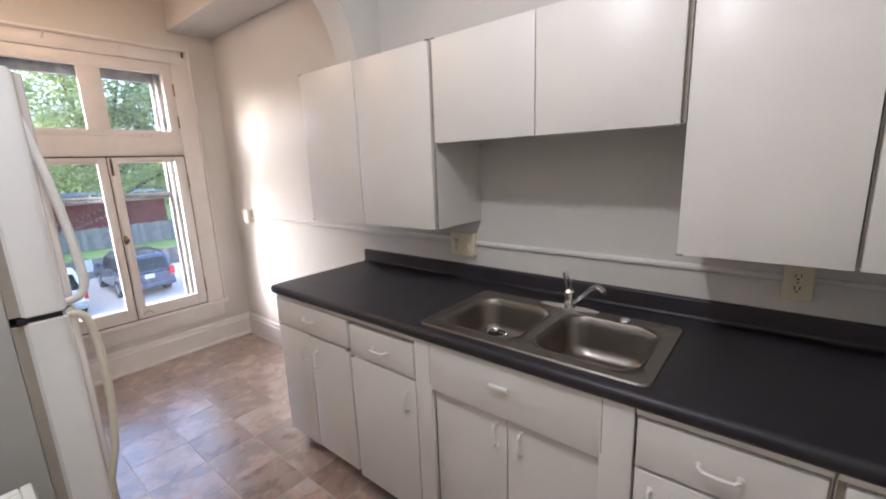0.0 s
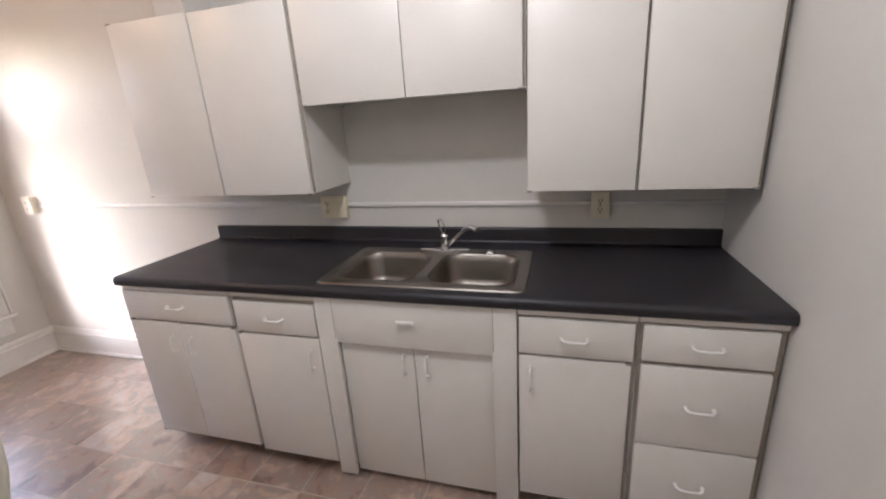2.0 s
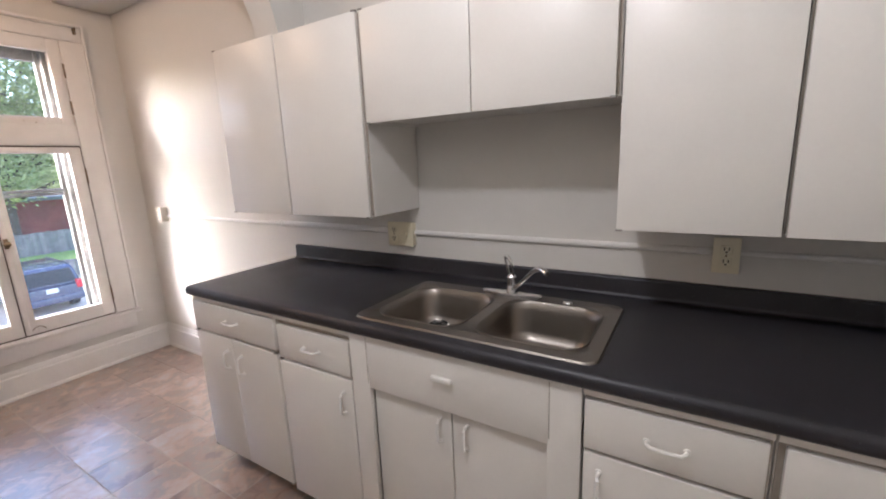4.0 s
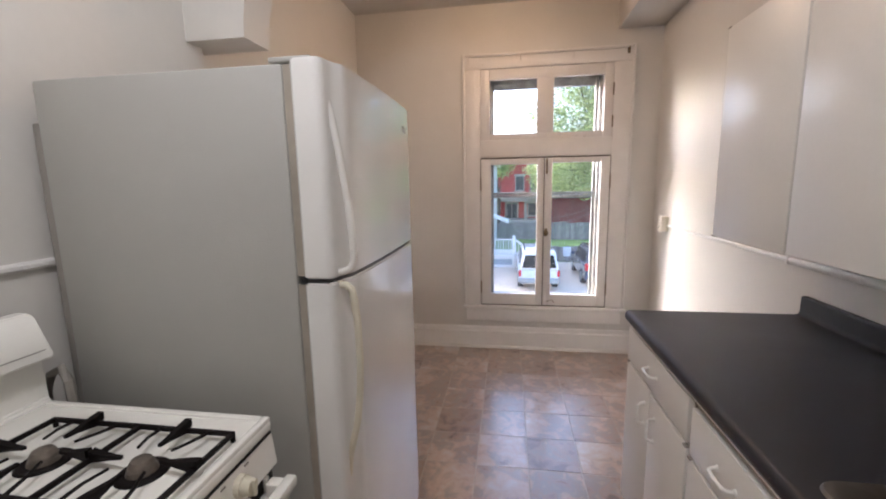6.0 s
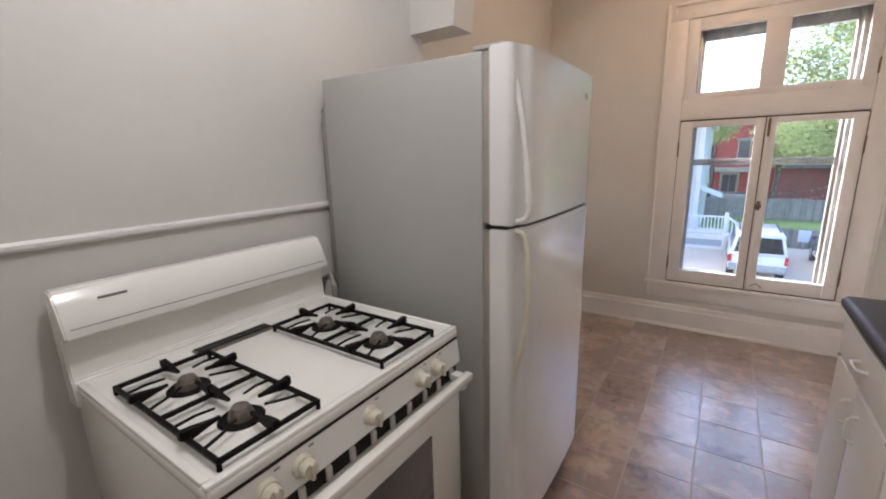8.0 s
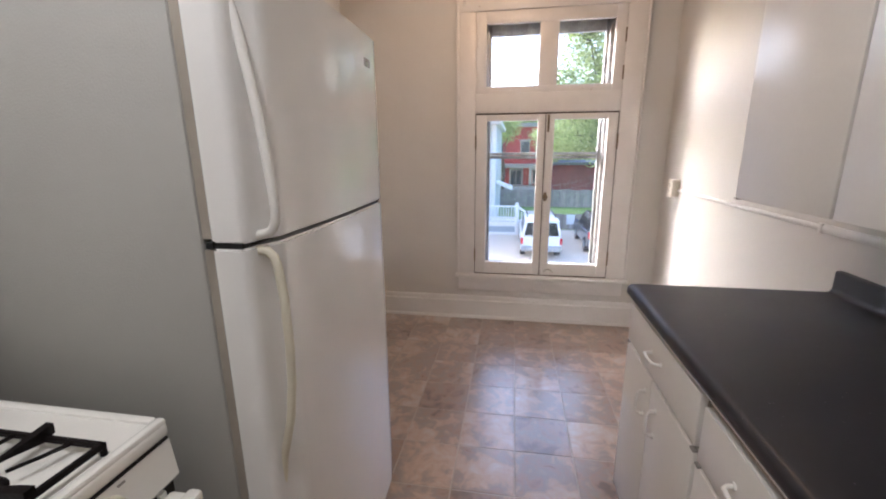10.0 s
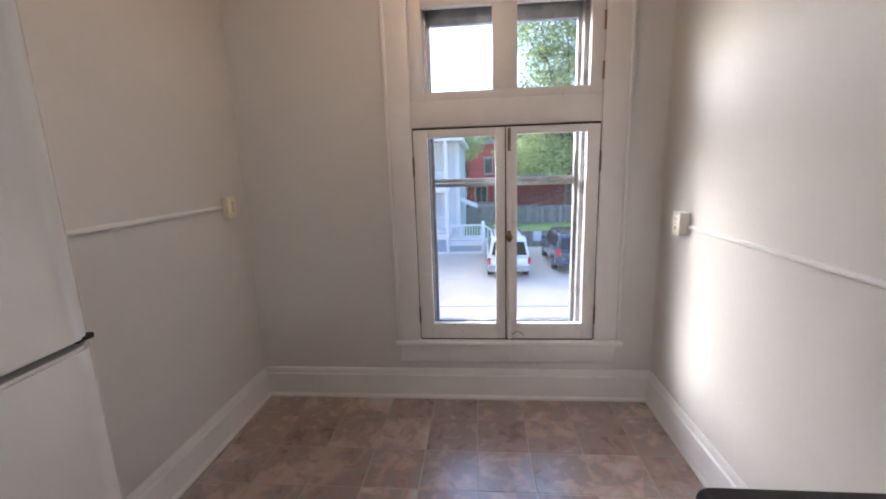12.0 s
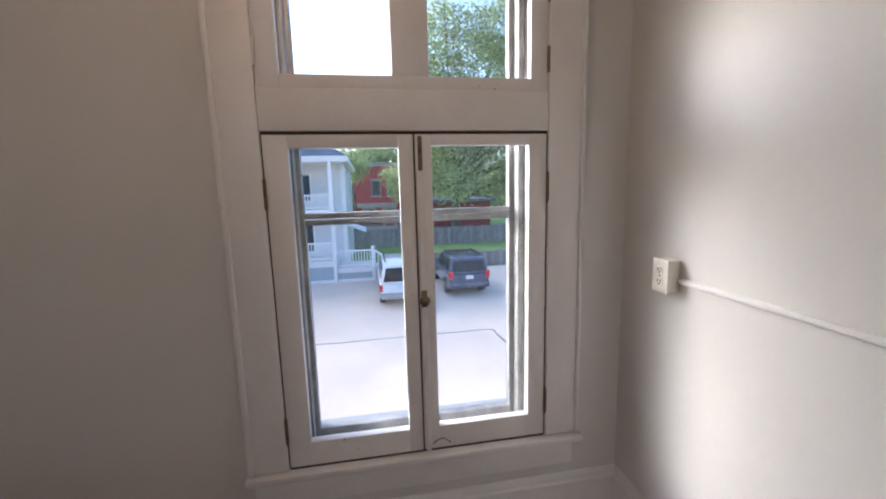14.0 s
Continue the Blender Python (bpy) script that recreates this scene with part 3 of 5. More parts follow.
def sink_base():
    x0, x1 = -1.536, -0.760
    ob = thing("sink_cabinet", (x0 + x1) / 2, 2.25, 0.0, "cream painted sink cabinet with a framed recess and two doors", "cabinet", "base cabinets under the counter")
    part("face_frame", boxes((x0, -1.458, YF, YF + 0.02, 0.015, 0.861), (-0.845, x1, YF, YF + 0.02, 0.015, 0.861), (-1.458, -0.845, YF + 0.001, YF + 0.021, 0.672, 0.861), bevel=0.0015), CAB, ob)
    for xs in (-1.463, -0.842):
        part("seam", boxes((xs, xs + 0.0025, YF - 0.0006, YF + 0.001, 0.69, 0.855)), CABIN, ob, smooth=False)
    part("body", boxes((x0, x0 + 0.016, YF + 0.021, YS - 0.001, 0.0, 0.70), (x1 - 0.016, x1, YF + 0.021, YS - 0.001, 0.0, 0.70), (x0 + 0.016, x1 - 0.016, YF + 0.06, YS - 0.001, 0.02, 0.034), (x0 + 0.016, x1 - 0.016, YS - 0.012, YS - 0.001, 0.034, 0.70)), CAB, ob, smooth=False)
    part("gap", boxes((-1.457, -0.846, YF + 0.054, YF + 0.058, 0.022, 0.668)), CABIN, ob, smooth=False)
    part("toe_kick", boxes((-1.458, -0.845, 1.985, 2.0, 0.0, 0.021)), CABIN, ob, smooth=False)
    ym = YF + 0.0215
    d = front("door", ob, -1.4565, -1.152, 0.030, 0.666, ym)
    pull(d, -1.190, 0.592, True, ym)
    d = front("door", ob, -1.148, -0.8465, 0.030, 0.664, ym)
    pull(d, -1.098, 0.592, True, ym)
    part("handle", boxes((-1.197, -1.128, YF - 0.018, YF - 0.004, 0.776, 0.790), (-1.185, -1.175, YF - 0.006, YF, 0.779, 0.787), (-1.150, -1.140, YF - 0.006, YF, 0.779, 0.787), bevel=0.003), PULL, ob, "flat white bar pull")


sink_base()
u = base_unit(-0.757, -0.382, "cream painted base cabinet with one drawer and a door")
d = front("drawer", u, -0.752, -0.390, 0.697, 0.832)
pull(d, -0.572, 0.764)
d = front("door", u, -0.752, -0.394, 0.085, 0.686)
pull(d, -0.714, 0.600, True)
pivots(d, -0.402, 0.085, 0.686)
u = base_unit(-0.379, 0.018, "cream painted drawer cabinet with three drawers")
for z0, z1, hz in ((0.707, 0.832, 0.768), (0.392, 0.690, 0.548), (0.085, 0.383, 0.235)):
    d = front("drawer", u, -0.364, -0.004, z0, z1)
    pull(d, -0.184, hz)


# ---- countertop ----
def countertop():
    ob = thing("countertop", -1.25, 2.22, 0.862, "black laminate countertop with a rounded front and low backsplash", "countertop")
    zt, zb, yf, yb = 0.905, 0.863, 1.893, 2.528
    nose = [(yf + 0.019 - 0.019 * math.cos(a), zt - 0.019 + 0.019 * math.sin(a)) for a in (math.pi / 2 * k / 6 for k in range(7))]
    low = [(yf + 0.014 - 0.014 * math.sin(a), zb + 0.014 - 0.014 * math.cos(a)) for a in (math.pi / 2 * k / 4 for k in range(5))]
    bm = bmesh.new()
    xl, xr = -2.532, 0.022
    sx0, sx1, sy0, sy1 = -1.52, -0.755, 1.965, 2.385
    prism(bm, low + nose + [(sy0, zt), (sy0, zb)], "x", xl, xr)
    for a, b in ((xl, sx0), (sx1, xr)):
        prism(bm, [(sy0, zb), (sy0, zt), (sy1, zt), (sy1, zb)], "x", a, b)
    cove = [(yb - 0.016 + 0.016 * math.sin(a), zt + 0.016 - 0.016 * math.cos(a)) for a in (math.pi / 2 * k / 5 for k in range(6))]
    top = [(yb + 0.008 - 0.008 * math.cos(a), 0.970 + 0.008 * math.sin(a)) for a in (math.pi / 2 * k / 4 for k in range(5))]
    prism(bm, [(sy1, zb), (sy1, zt)] + cove + top + [(YS - 0.001, 0.978), (YS - 0.001, zb)], "x", xl, xr)
    bmesh.ops.remove_doubles(bm, verts=bm.verts[:], dist=0.0002)
    part("slab", bm, LAM, ob, angle=50)
    part("worn_edge", boxes((-2.5335, -2.5318, 1.915, 2.52, 0.866, 0.9005)), LAM, ob, smooth=False)


countertop()


# ---- sink ----
def basin(bm, x0, x1, y0, y1, zt, depth, r=0.06):
    """A pressed bowl: rounded corners, walls that lean in, a rounded floor edge. Returns the rim ring."""
    rings = []
    for inset, dz in ((0, 0), (0.004, -0.006), (0.010, -0.030), (0.018, -depth + 0.045), (0.028, -depth + 0.018), (0.050, -depth + 0.003), (0.10, -depth)):
        ring = []
        rr = max(r, 0.02)
        for cx, cy, a0 in ((x1 - inset - rr, y1 - inset - rr, 0), (x0 + inset + rr, y1 - inset - rr, 90), (x0 + inset + rr, y0 + inset + rr, 180), (x1 - inset - rr, y0 + inset + rr, 270)):
            for k in range(7):
                a = radians(a0 + 15 * k)
                ring.append(bm.verts.new((cx + rr * math.cos(a), cy + rr * math.sin(a), zt + dz)))
        rings.append(ring)
    for q, w in zip(rings, rings[1:]):
        for k in range(len(q)):
            bm.faces.new((q[k], q[(k + 1) % len(q)], w[(k + 1) % len(q)], w[k]))
    bm.faces.new(rings[-1])
    return rings[0]


def sink():
    ob = thing("kitchen_sink", -1.137, 2.17, 0.905, "double-bowl brushed stainless steel sink set in the counter", "sink")
    zt = 0.911
    bm = bmesh.new()
    a = basin(bm, -1.490, -1.160, 1.985, 2.328, zt, 0.150, 0.075)
    b = basin(bm, -1.112, -0.780, 1.985, 2.328, zt, 0.150, 0.075)

    def ring(x0, x1, y0, y1, r, z):
        out = []
        for cx, cy, a0 in ((x1 - r, y1 - r, 0), (x0 + r, y1 - r, 90), (x0 + r, y0 + r, 180), (x1 - r, y0 + r, 270)):
            out += [bm.verts.new((cx + r * math.cos(radians(a0 + 15 * k)), cy + r * math.sin(radians(a0 + 15 * k)), z)) for k in range(7)]
        return out

    o1 = ring(-1.538, -0.736, 1.943, 2.402, 0.035, zt)
    o0 = ring(-1.542, -0.732, 1.939, 2.406, 0.038, 0.9055)
    es = []
    for rg in (a, b, o1):
        for k in range(len(rg)):
            e = bm.edges.get((rg[k], rg[(k + 1) % len(rg)])) or bm.edges.new((rg[k], rg[(k + 1) % len(rg)]))
            es.append(e)
    bmesh.ops.triangle_fill(bm, edges=es, use_beauty=True)
    n = len(o0)
    for k in range(n):
        bm.faces.new((o0[k], o0[(k + 1) % n], o1[(k + 1) % n], o1[k]))
    part("basin", bm, STEEL, ob, angle=50)
    for x0, x1 in ((-1.490, -1.160), (-1.112, -0.780)):
        pts = []
        for cx, cy, a0 in ((x1 - 0.075, 2.253, 0), (x0 + 0.075, 2.253, 90), (x0 + 0.075, 2.06, 180), (x1 - 0.075, 2.06, 270)):
            pts += [(cx + 0.077 * math.cos(radians(a0 + 15 * k)), cy + 0.077 * math.sin(radians(a0 + 15 * k)), zt + 0.0012) for k in range(7)]
        part("rim_bead", tube(bmesh.new(), pts + pts[:1], 0.0022, 6), STEEL, ob)
    for cx, cy in ((-1.392, 2.258), (-0.945, 2.060)):
        bm = bmesh.new()
        bmesh.ops.create_cone(bm, cap_ends=True, segments=28, radius1=0.048, radius2=0.044, depth=0.006, matrix=Matrix.Translation((cx, cy, zt - 0.147)))
        f = part("drain_flange", bm, CHROME, ob)
        part("drain_hole", rod(bmesh.new(), (cx, cy, zt - 0.1445), (cx, cy, zt - 0.1435), 0.031, seg=24), BLACK, f)
        if cx < -1.2:
            bm = bmesh.new()
            rod(bm, (cx, cy, zt - 0.143), (cx, cy, zt - 0.125), 0.030, 0.040, 24)
            part("strainer_basket", bm, BLACK, ob, "dark basket strainer with a chrome ring")
            bm = tube(bmesh.new(), [(cx + 0.041 * math.cos(k * math.pi / 12), cy + 0.041 * math.sin(k * math.pi / 12), zt - 0.125) for k in range(25)], 0.0045, 6)
            part("strainer_ring", bm, CHROME, ob)
            bm = rod(bmesh.new(), (cx, cy, zt - 0.127), (cx, cy, zt - 0.111), 0.006)
            rod(bm, (cx, cy, zt - 0.112), (cx, cy, zt - 0.105), 0.011)
            tube(bm, [(cx - 0.040, cy - 0.004, zt - 0.123), (cx, cy, zt - 0.119), (cx + 0.040, cy + 0.004, zt - 0.123)], 0.004, 6)
            part("strainer_knob", bm, CHROME, ob)
    part("hole_cover", rod(bmesh.new(), (-0.915, 2.362, 0.911), (-0.915, 2.362, 0.917), 0.021, 0.017, 20), CHROME, ob, "flat chrome hole cover")


def faucet():
    ob = thing("faucet", -1.125, 2.362, 0.911, "chrome single-lever kitchen faucet on the sink deck", "faucet")
    bm = bmesh.new()
    pts = [(-1.245, 2.362), (-1.235, 2.348), (-1.18, 2.336), (-1.07, 2.336), (-1.015, 2.348), (-1.005, 2.362), (-1.015, 2.374), (-1.07, 2.386), (-1.18, 2.386), (-1.235, 2.374)]
    prism(bm, pts, "z", 0.911, 0.923)
    bmesh.ops.bevel(bm, geom=bm.edges[:], offset=0.003, segments=2, affect="EDGES")
    part("deck_plate", bm, CHROME, ob)
    bm = rod(bmesh.new(), (-1.125, 2.362, 0.922), (-1.125, 2.362, 0.952), 0.023, 0.018, 24)
    rod(bm, (-1.125, 2.362, 0.952), (-1.125, 2.362, 0.984), 0.018, 0.018, 24)
    rod(bm, (-1.125, 2.362, 0.984), (-1.125, 2.362, 0.994), 0.018, 0.011, 24)
    part("body", bm, CHROME, ob)
    bm = bmesh.new()
    tube(bm, [(-1.118, 2.356, 0.938), (-1.085, 2.328, 0.966), (-1.045, 2.297, 1.004), (-1.010, 2.268, 1.038), (-0.994, 2.255, 1.050), (-0.976, 2.242, 1.057), (-0.960, 2.231, 1.055), (-0.948, 2.222, 1.048)], [0.0105, 0.0080, 0.0072, 0.0072, 0.0085, 0.0098, 0.0098, 0.0092], 14)
    part("spout", bm, CHROME, ob)
    bm = bmesh.new()
    tube(bm, [(-1.134, 2.364, 0.985), (-1.140, 2.362, 1.015), (-1.147, 2.358, 1.048), (-1.146, 2.354, 1.060), (-1.136, 2.350, 1.063), (-1.124, 2.348, 1.052), (-1.115, 2.350, 1.025), (-1.117, 2.358, 0.985)], [0.0050, 0.0046, 0.0046, 0.0060, 0.0065, 0.0055, 0.0046, 0.0050], 8)
    part("lever", bm, CHROME, ob, "open loop chrome lever")


sink()
faucet()


# ---- wall cabinets ----
UF = 2.213


def wall_unit(x0, x1, z0, z1, doors, label, hinge="a"):
    ob = thing("wall_cabinet", (x0 + x1) / 2, 2.4, z0, label, "cabinet", "wall cabinets over the counter")
    part("body", boxes((x0, x0 + 0.016, UF + 0.020, YS - 0.001, z0, z1), (x1 - 0.016, x1, UF + 0.020, YS - 0.001, z0, z1), (x0 + 0.016, x1 - 0.016, UF + 0.020, YS - 0.001, z0 + 0.012, z0 + 0.028),
                       (x0 + 0.016, x1 - 0.016, UF + 0.020, YS - 0.001, z1 - 0.016, z1), (x0 + 0.016, x1 - 0.016, YS - 0.010, YS - 0.001, z0 + 0.028, z1 - 0.016)), CAB, ob, smooth=False)
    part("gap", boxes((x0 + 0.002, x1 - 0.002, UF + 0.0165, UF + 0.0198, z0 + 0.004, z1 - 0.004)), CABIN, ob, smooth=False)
    for n, (a, b) in enumerate(doors):
        d = part("door", boxes((a, b, UF, UF + 0.016, z0 - 0.003, z1 - 0.002), bevel=0.002), CAB, ob)
        xh = a + 0.006 if hinge == "a" and n == 0 else b - 0.006
        for z in (z0 - 0.006, z1 - 0.005):
            part("pivot_hinge", boxes((xh - 0.009, xh + 0.009, UF - 0.002, UF + 0.012, z, z + 0.006), bevel=0.001), GASKET, d, "small dark pivot hinge")
    return ob


wall_unit(-2.562, -2.130, 1.210, 1.972, [(-2.570, -2.137)], "cream painted wall cabinet with a flat single door")
wall_unit(-2.126, -1.656, 1.210, 1.968, [(-2.127, -1.668)], "cream painted wall cabinet with a flat single door", "b")
wall_unit(-1.652, -0.752, 1.572, 1.966, [(-1.648, -1.202), (-1.199, -0.762)], "short cream wall cabinet with two doors over the sink")
wall_unit(-0.748, -0.372, 1.206, 1.966, [(-0.744, -0.373)], "tall cream painted wall cabinet with a flat door")
wall_unit(-0.368, 0.010, 1.206, 1.966, [(-0.363, -0.004)], "tall cream painted wall cabinet at the end wall", "b")


# ---- fridge ----
def fridge():
    x0, x1, yb, yd, yf, zt = -2.418, -1.690, 0.270, 0.940, 1.046, 1.706
    ob = thing("refrigerator", (x0 + x1) / 2, 0.65, 0.0, "white top-freezer refrigerator with yellowed door handles", "refrigerator")
    part("body", boxes((x0, x1, yb, yd - 0.014, 0.035, zt - 0.010), bevel=0.008), APPLSIDE, ob, "pebbled white steel cabinet, greyed for its shaded side")
    part("gasket", boxes((x0 + 0.010, x1 - 0.006, yd - 0.014, yd + 0.004, 0.10, 1.198), (x0 + 0.010, x1 - 0.006, yd - 0.014, yd + 0.004, 1.219, zt - 0.012)), SEAL, ob, "tan rubber door seal", smooth=False)
    part("grille", boxes((x0 + 0.01, x1 - 0.01, 0.93, 0.955, 0.02, 0.09), bevel=0.004), GASKET, ob)
    # back panel kept dark so its edge also stands for the gap's shadow
    part("back_coil_cover", boxes((x0 + 0.02, x1 - 0.004, yb - 0.022, yb, 0.06, zt - 0.11), bevel=0.004), GASKET, ob, "dark grey back panel that also paints the back gap's shade")
    for x in (x0 + 0.05, x1 - 0.05):
        for y in (0.36, 0.87):
            part("foot", rod(bmesh.new(), (x, y, 0.0), (x, y, 0.036), 0.02), BLACK, ob)

    def door(z0, z1):
        """A bowed front whose handle side is cut back by a shallow hollow, for the fingers."""
        n = 30
        hollow = x1 - 0.078
        face = [(x0 + (hollow - x0) * u, yf - 0.008 * (2 * u - 1) ** 2 - 0.020 * max(0.0, 1 - u / 0.045) ** 2) for u in (k / n for k in range(n + 1))]
        scoop = [(hollow + 0.010, yf - 0.013), (hollow + 0.022, yf - 0.021), (hollow + 0.042, yf - 0.027), (hollow + 0.060, yf - 0.029), (x1 - 0.012, yf - 0.031), (x1 - 0.004, yf - 0.036), (x1, yf - 0.046)]
        bm = bmesh.new()
        prism(bm, [(x0, yd + 0.004)] + face + scoop + [(x1, yd + 0.010), (x1 - 0.006, yd + 0.004)], "z", z0, z1)
        es = [e for e in bm.edges if abs(e.verts[0].co.z - e.verts[1].co.z) < 1e-6]
        bmesh.ops.bevel(bm, geom=es, offset=0.0045, segments=2, affect="EDGES")
        return part("door", bm, APPL, ob, angle=40)

    fz, fr = door(1.2122, zt), door(0.095, 1.2035)
    # black filler paints the shade in the slit between the doors
    part("door_gap_shade", boxes((x0 + 0.008, x1 - 0.004, yd + 0.006, yf - 0.040, 1.2025, 1.2132)), BLACK, ob, smooth=False)
    part("hinge_cap", boxes((x1 - 0.022, x1 + 0.0015, yd - 0.004, yd + 0.010, 1.2015, 1.2145), bevel=0.002), BLACK, ob, "dark middle hinge bracket")
    part("hinge_cap", boxes((x0 - 0.004, x0 + 0.020, yd + 0.020, yf - 0.022, 1.2040, 1.2118), bevel=0.0015), BLACK, ob, "dark middle hinge bracket")

    def bow(parent, pts, radius, mat, label):
        part("handle", tube(bmesh.new(), pts, radius, 12, 1.05, (1, 0, 0)), mat, parent, label)

    xh, o = x1 - 0.036, yf - 0.038
    up = [(-0.004, 1.640), (0.002, 1.622), (0.010, 1.588), (0.018, 1.545), (0.027, 1.49), (0.035, 1.43), (0.042, 1.37), (0.047, 1.31), (0.049, 1.270), (0.047, 1.250), (0.041, 1.236), (0.031, 1.228), (0.016, 1.224), (-0.01, 1.223)]
    bow(fz, [(xh, o + p, q) for p, q in up], 0.0085, PULLWHITE, "long white plastic bow handle")
    dn = [(-0.01, 1.194), (0.012, 1.194), (0.026, 1.192), (0.037, 1.182), (0.043, 1.160), (0.049, 1.10), (0.050, 1.00), (0.046, 0.92), (0.036, 0.84), (0.022, 0.785), (0.010, 0.74), (0.004, 0.690), (0.000, 0.665)]
    bow(fr, [(xh, o + p, q) for p, q in dn], 0.0085, YELLOWED, "long yellowed plastic bow handle")
    part("badge", boxes((x0 + 0.088, x0 + 0.142, yf - 0.022, yf - 0.0020, 1.612, 1.636), bevel=0.002), CHROME, fz, "small chrome badge")
    for z in (1.6155, 1.6215, 1.6275):
        part("badge_line", boxes((x0 + 0.091, x0 + 0.139, yf - 0.006, yf - 0.0012, z, z + 0.003)), GASKET, fz, smooth=False)
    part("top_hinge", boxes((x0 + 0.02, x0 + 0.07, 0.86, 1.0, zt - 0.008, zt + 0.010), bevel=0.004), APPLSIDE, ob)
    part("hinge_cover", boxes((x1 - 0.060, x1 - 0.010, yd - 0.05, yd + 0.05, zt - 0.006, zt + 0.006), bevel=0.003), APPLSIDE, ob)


fridge()


# ---- stove ----
def stove():
    x0, x1, yb, yf, zt = -1.588, -0.850, 0.250, 0.897, 0.925
    ob = thing("gas_stove", (x0 + x1) / 2, 0.57, 0.0, "white enamelled gas stove with four burners and black grates", "stove")
    part("body", boxes((x0 + 0.004, x1 - 0.004, yb + 0.03, yf - 0.045, 0.0, 0.886), bevel=0.004), STOVE, ob)
    bm = boxes((x0, x1, yb + 0.055, yf, 0.888, 0.918), bevel=0.010, seg=3)
    part("cooktop", bm, STOVE, ob)
    part("cooktop_rim", boxes((x0 + 0.002, x1 - 0.002, yf - 0.020, yf - 0.002, 0.910, 0.9235), (x0 + 0.002, x0 + 0.020, yb + 0.06, yf - 0.02, 0.910, 0.9235), (x1 - 0.020, x1 - 0.002, yb + 0.06, yf - 0.02, 0.910, 0.9235), bevel=0.005), STOVE, ob)
    # backguard: upright, then a sloped console that overhangs
    bm = bmesh.new()
    prism(bm, [(yb, 0.86), (yb + 0.060, 0.86), (yb + 0.060, 0.918), (yb + 0.052, 0.928), (yb + 0.048, 1.022), (yb + 0.086, 1.034), (yb + 0.088, 1.044), (yb + 0.050, 1.132), (yb + 0.036, 1.142), (yb, 1.142)], "x", x0 - 0.004, x1 + 0.004)
    bmesh.ops.bevel(bm, geom=bm.edges[:], offset=0.004, segments=2, affect="EDGES")
    part("backguard", bm, STOVE, ob)
    part("backguard_line", boxes((x0 + 0.01, x1 - 0.01, yb + 0.0785, yb + 0.0835, 1.056, 1.058)), GASKET, ob, smooth=False)
    bm = boxes((-0.985, -0.925, yb + 0.0565, yb + 0.062, 1.108, 1.114), bevel=0.001)
    part("badge", bm, GASKET, ob, "small dark maker's badge")
    vent = part("vent", boxes((-1.300, -1.082, 0.366, 0.418, 0.917, 0.924), bevel=0.002), STEEL, ob, "long narrow oven vent")
    for a in (0.369, 0.391):
        part("vent_slot", boxes((-1.297, -1.085, a, a + 0.0165, 0.9232, 0.9252)), BLACK, vent, smooth=False)
    part("seam", boxes((x0 + 0.006, x1 - 0.006, yf - 0.03, yf - 0.0015, 0.8845, 0.8885)), BLACK, ob, smooth=False)
    # front: control panel, knobs, vents, oven door
    bm = bmesh.new()
    prism(bm, [(yf - 0.05, 0.80), (yf - 0.004, 0.80), (yf + 0.006, 0.812), (yf - 0.002, 0.884), (yf - 0.05, 0.886)], "x", x0 + 0.004, x1 - 0.004)
    part("control_panel", bm, STOVE, ob)
    for x in (-1.462, -1.392, -1.205, -1.020, -0.945):
        bm = rod(bmesh.new(), (x, yf, 0.848), (x, yf + 0.012, 0.848), 0.023, 0.021, 20)
        rod(bm, (x, yf + 0.012, 0.848), (x, yf + 0.030, 0.848), 0.019, 0.016, 20)
        box(bm, x - 0.004, x + 0.004, yf + 0.026, yf + 0.037, 0.831, 0.865, bevel=0.002)
        part("knob", bm, YELLOWED, ob, "off-white plastic burner knob")
        part("knob_mark", boxes((x - 0.030, x - 0.018, yf + 0.001, yf + 0.0035, 0.876, 0.879)), GASKET, ob, smooth=False)
    part("vent_strip", boxes((x0 + 0.008, x1 - 0.008, yf - 0.045, yf - 0.006, 0.764, 0.799)), BLACK, ob, smooth=False)
    for k in range(11):
        x = x0 + 0.03 + 0.0668 * k
        part("vent_rib", boxes((x, x + 0.014, yf - 0.012, yf + 0.001, 0.766, 0.798), bevel=0.002), STOVE, ob)
    d = part("oven_door", boxes((x0 + 0.006, x1 - 0.006, yf - 0.044, yf + 0.006, 0.24, 0.762), bevel=0.008), STOVE, ob)
    part("oven_window", boxes((x0 + 0.16, x1 - 0.16, yf + 0.004, yf + 0.009, 0.40, 0.655), bevel=0.004), OVENGLASS, d, "dark oven window")
    bm = boxes((x0 + 0.015, x1 - 0.015, yf + 0.034, yf + 0.060, 0.770, 0.796), (x0 + 0.020, x0 + 0.050, yf, yf + 0.045, 0.745, 0.790), (x1 - 0.050, x1 - 0.020, yf, yf + 0.045, 0.745, 0.790), bevel=0.006)
    part("door_handle", bm, STOVE, d)
    part("drawer", boxes((x0 + 0.006, x1 - 0.006, yf - 0.044, yf + 0.004, 0.03, 0.232), bevel=0.008), STOVE, ob)

    def grate(gx0, gx1):
        gy0, gy1 = 0.440, 0.868
        zg = 0.935
        bm = bmesh.new()
        gm, gcx = (gy0 + gy1) / 2, (gx0 + gx1) / 2
        hx, hy = (gx1 - gx0) / 2, (gy1 - gy0) / 4
        w = 0.0045
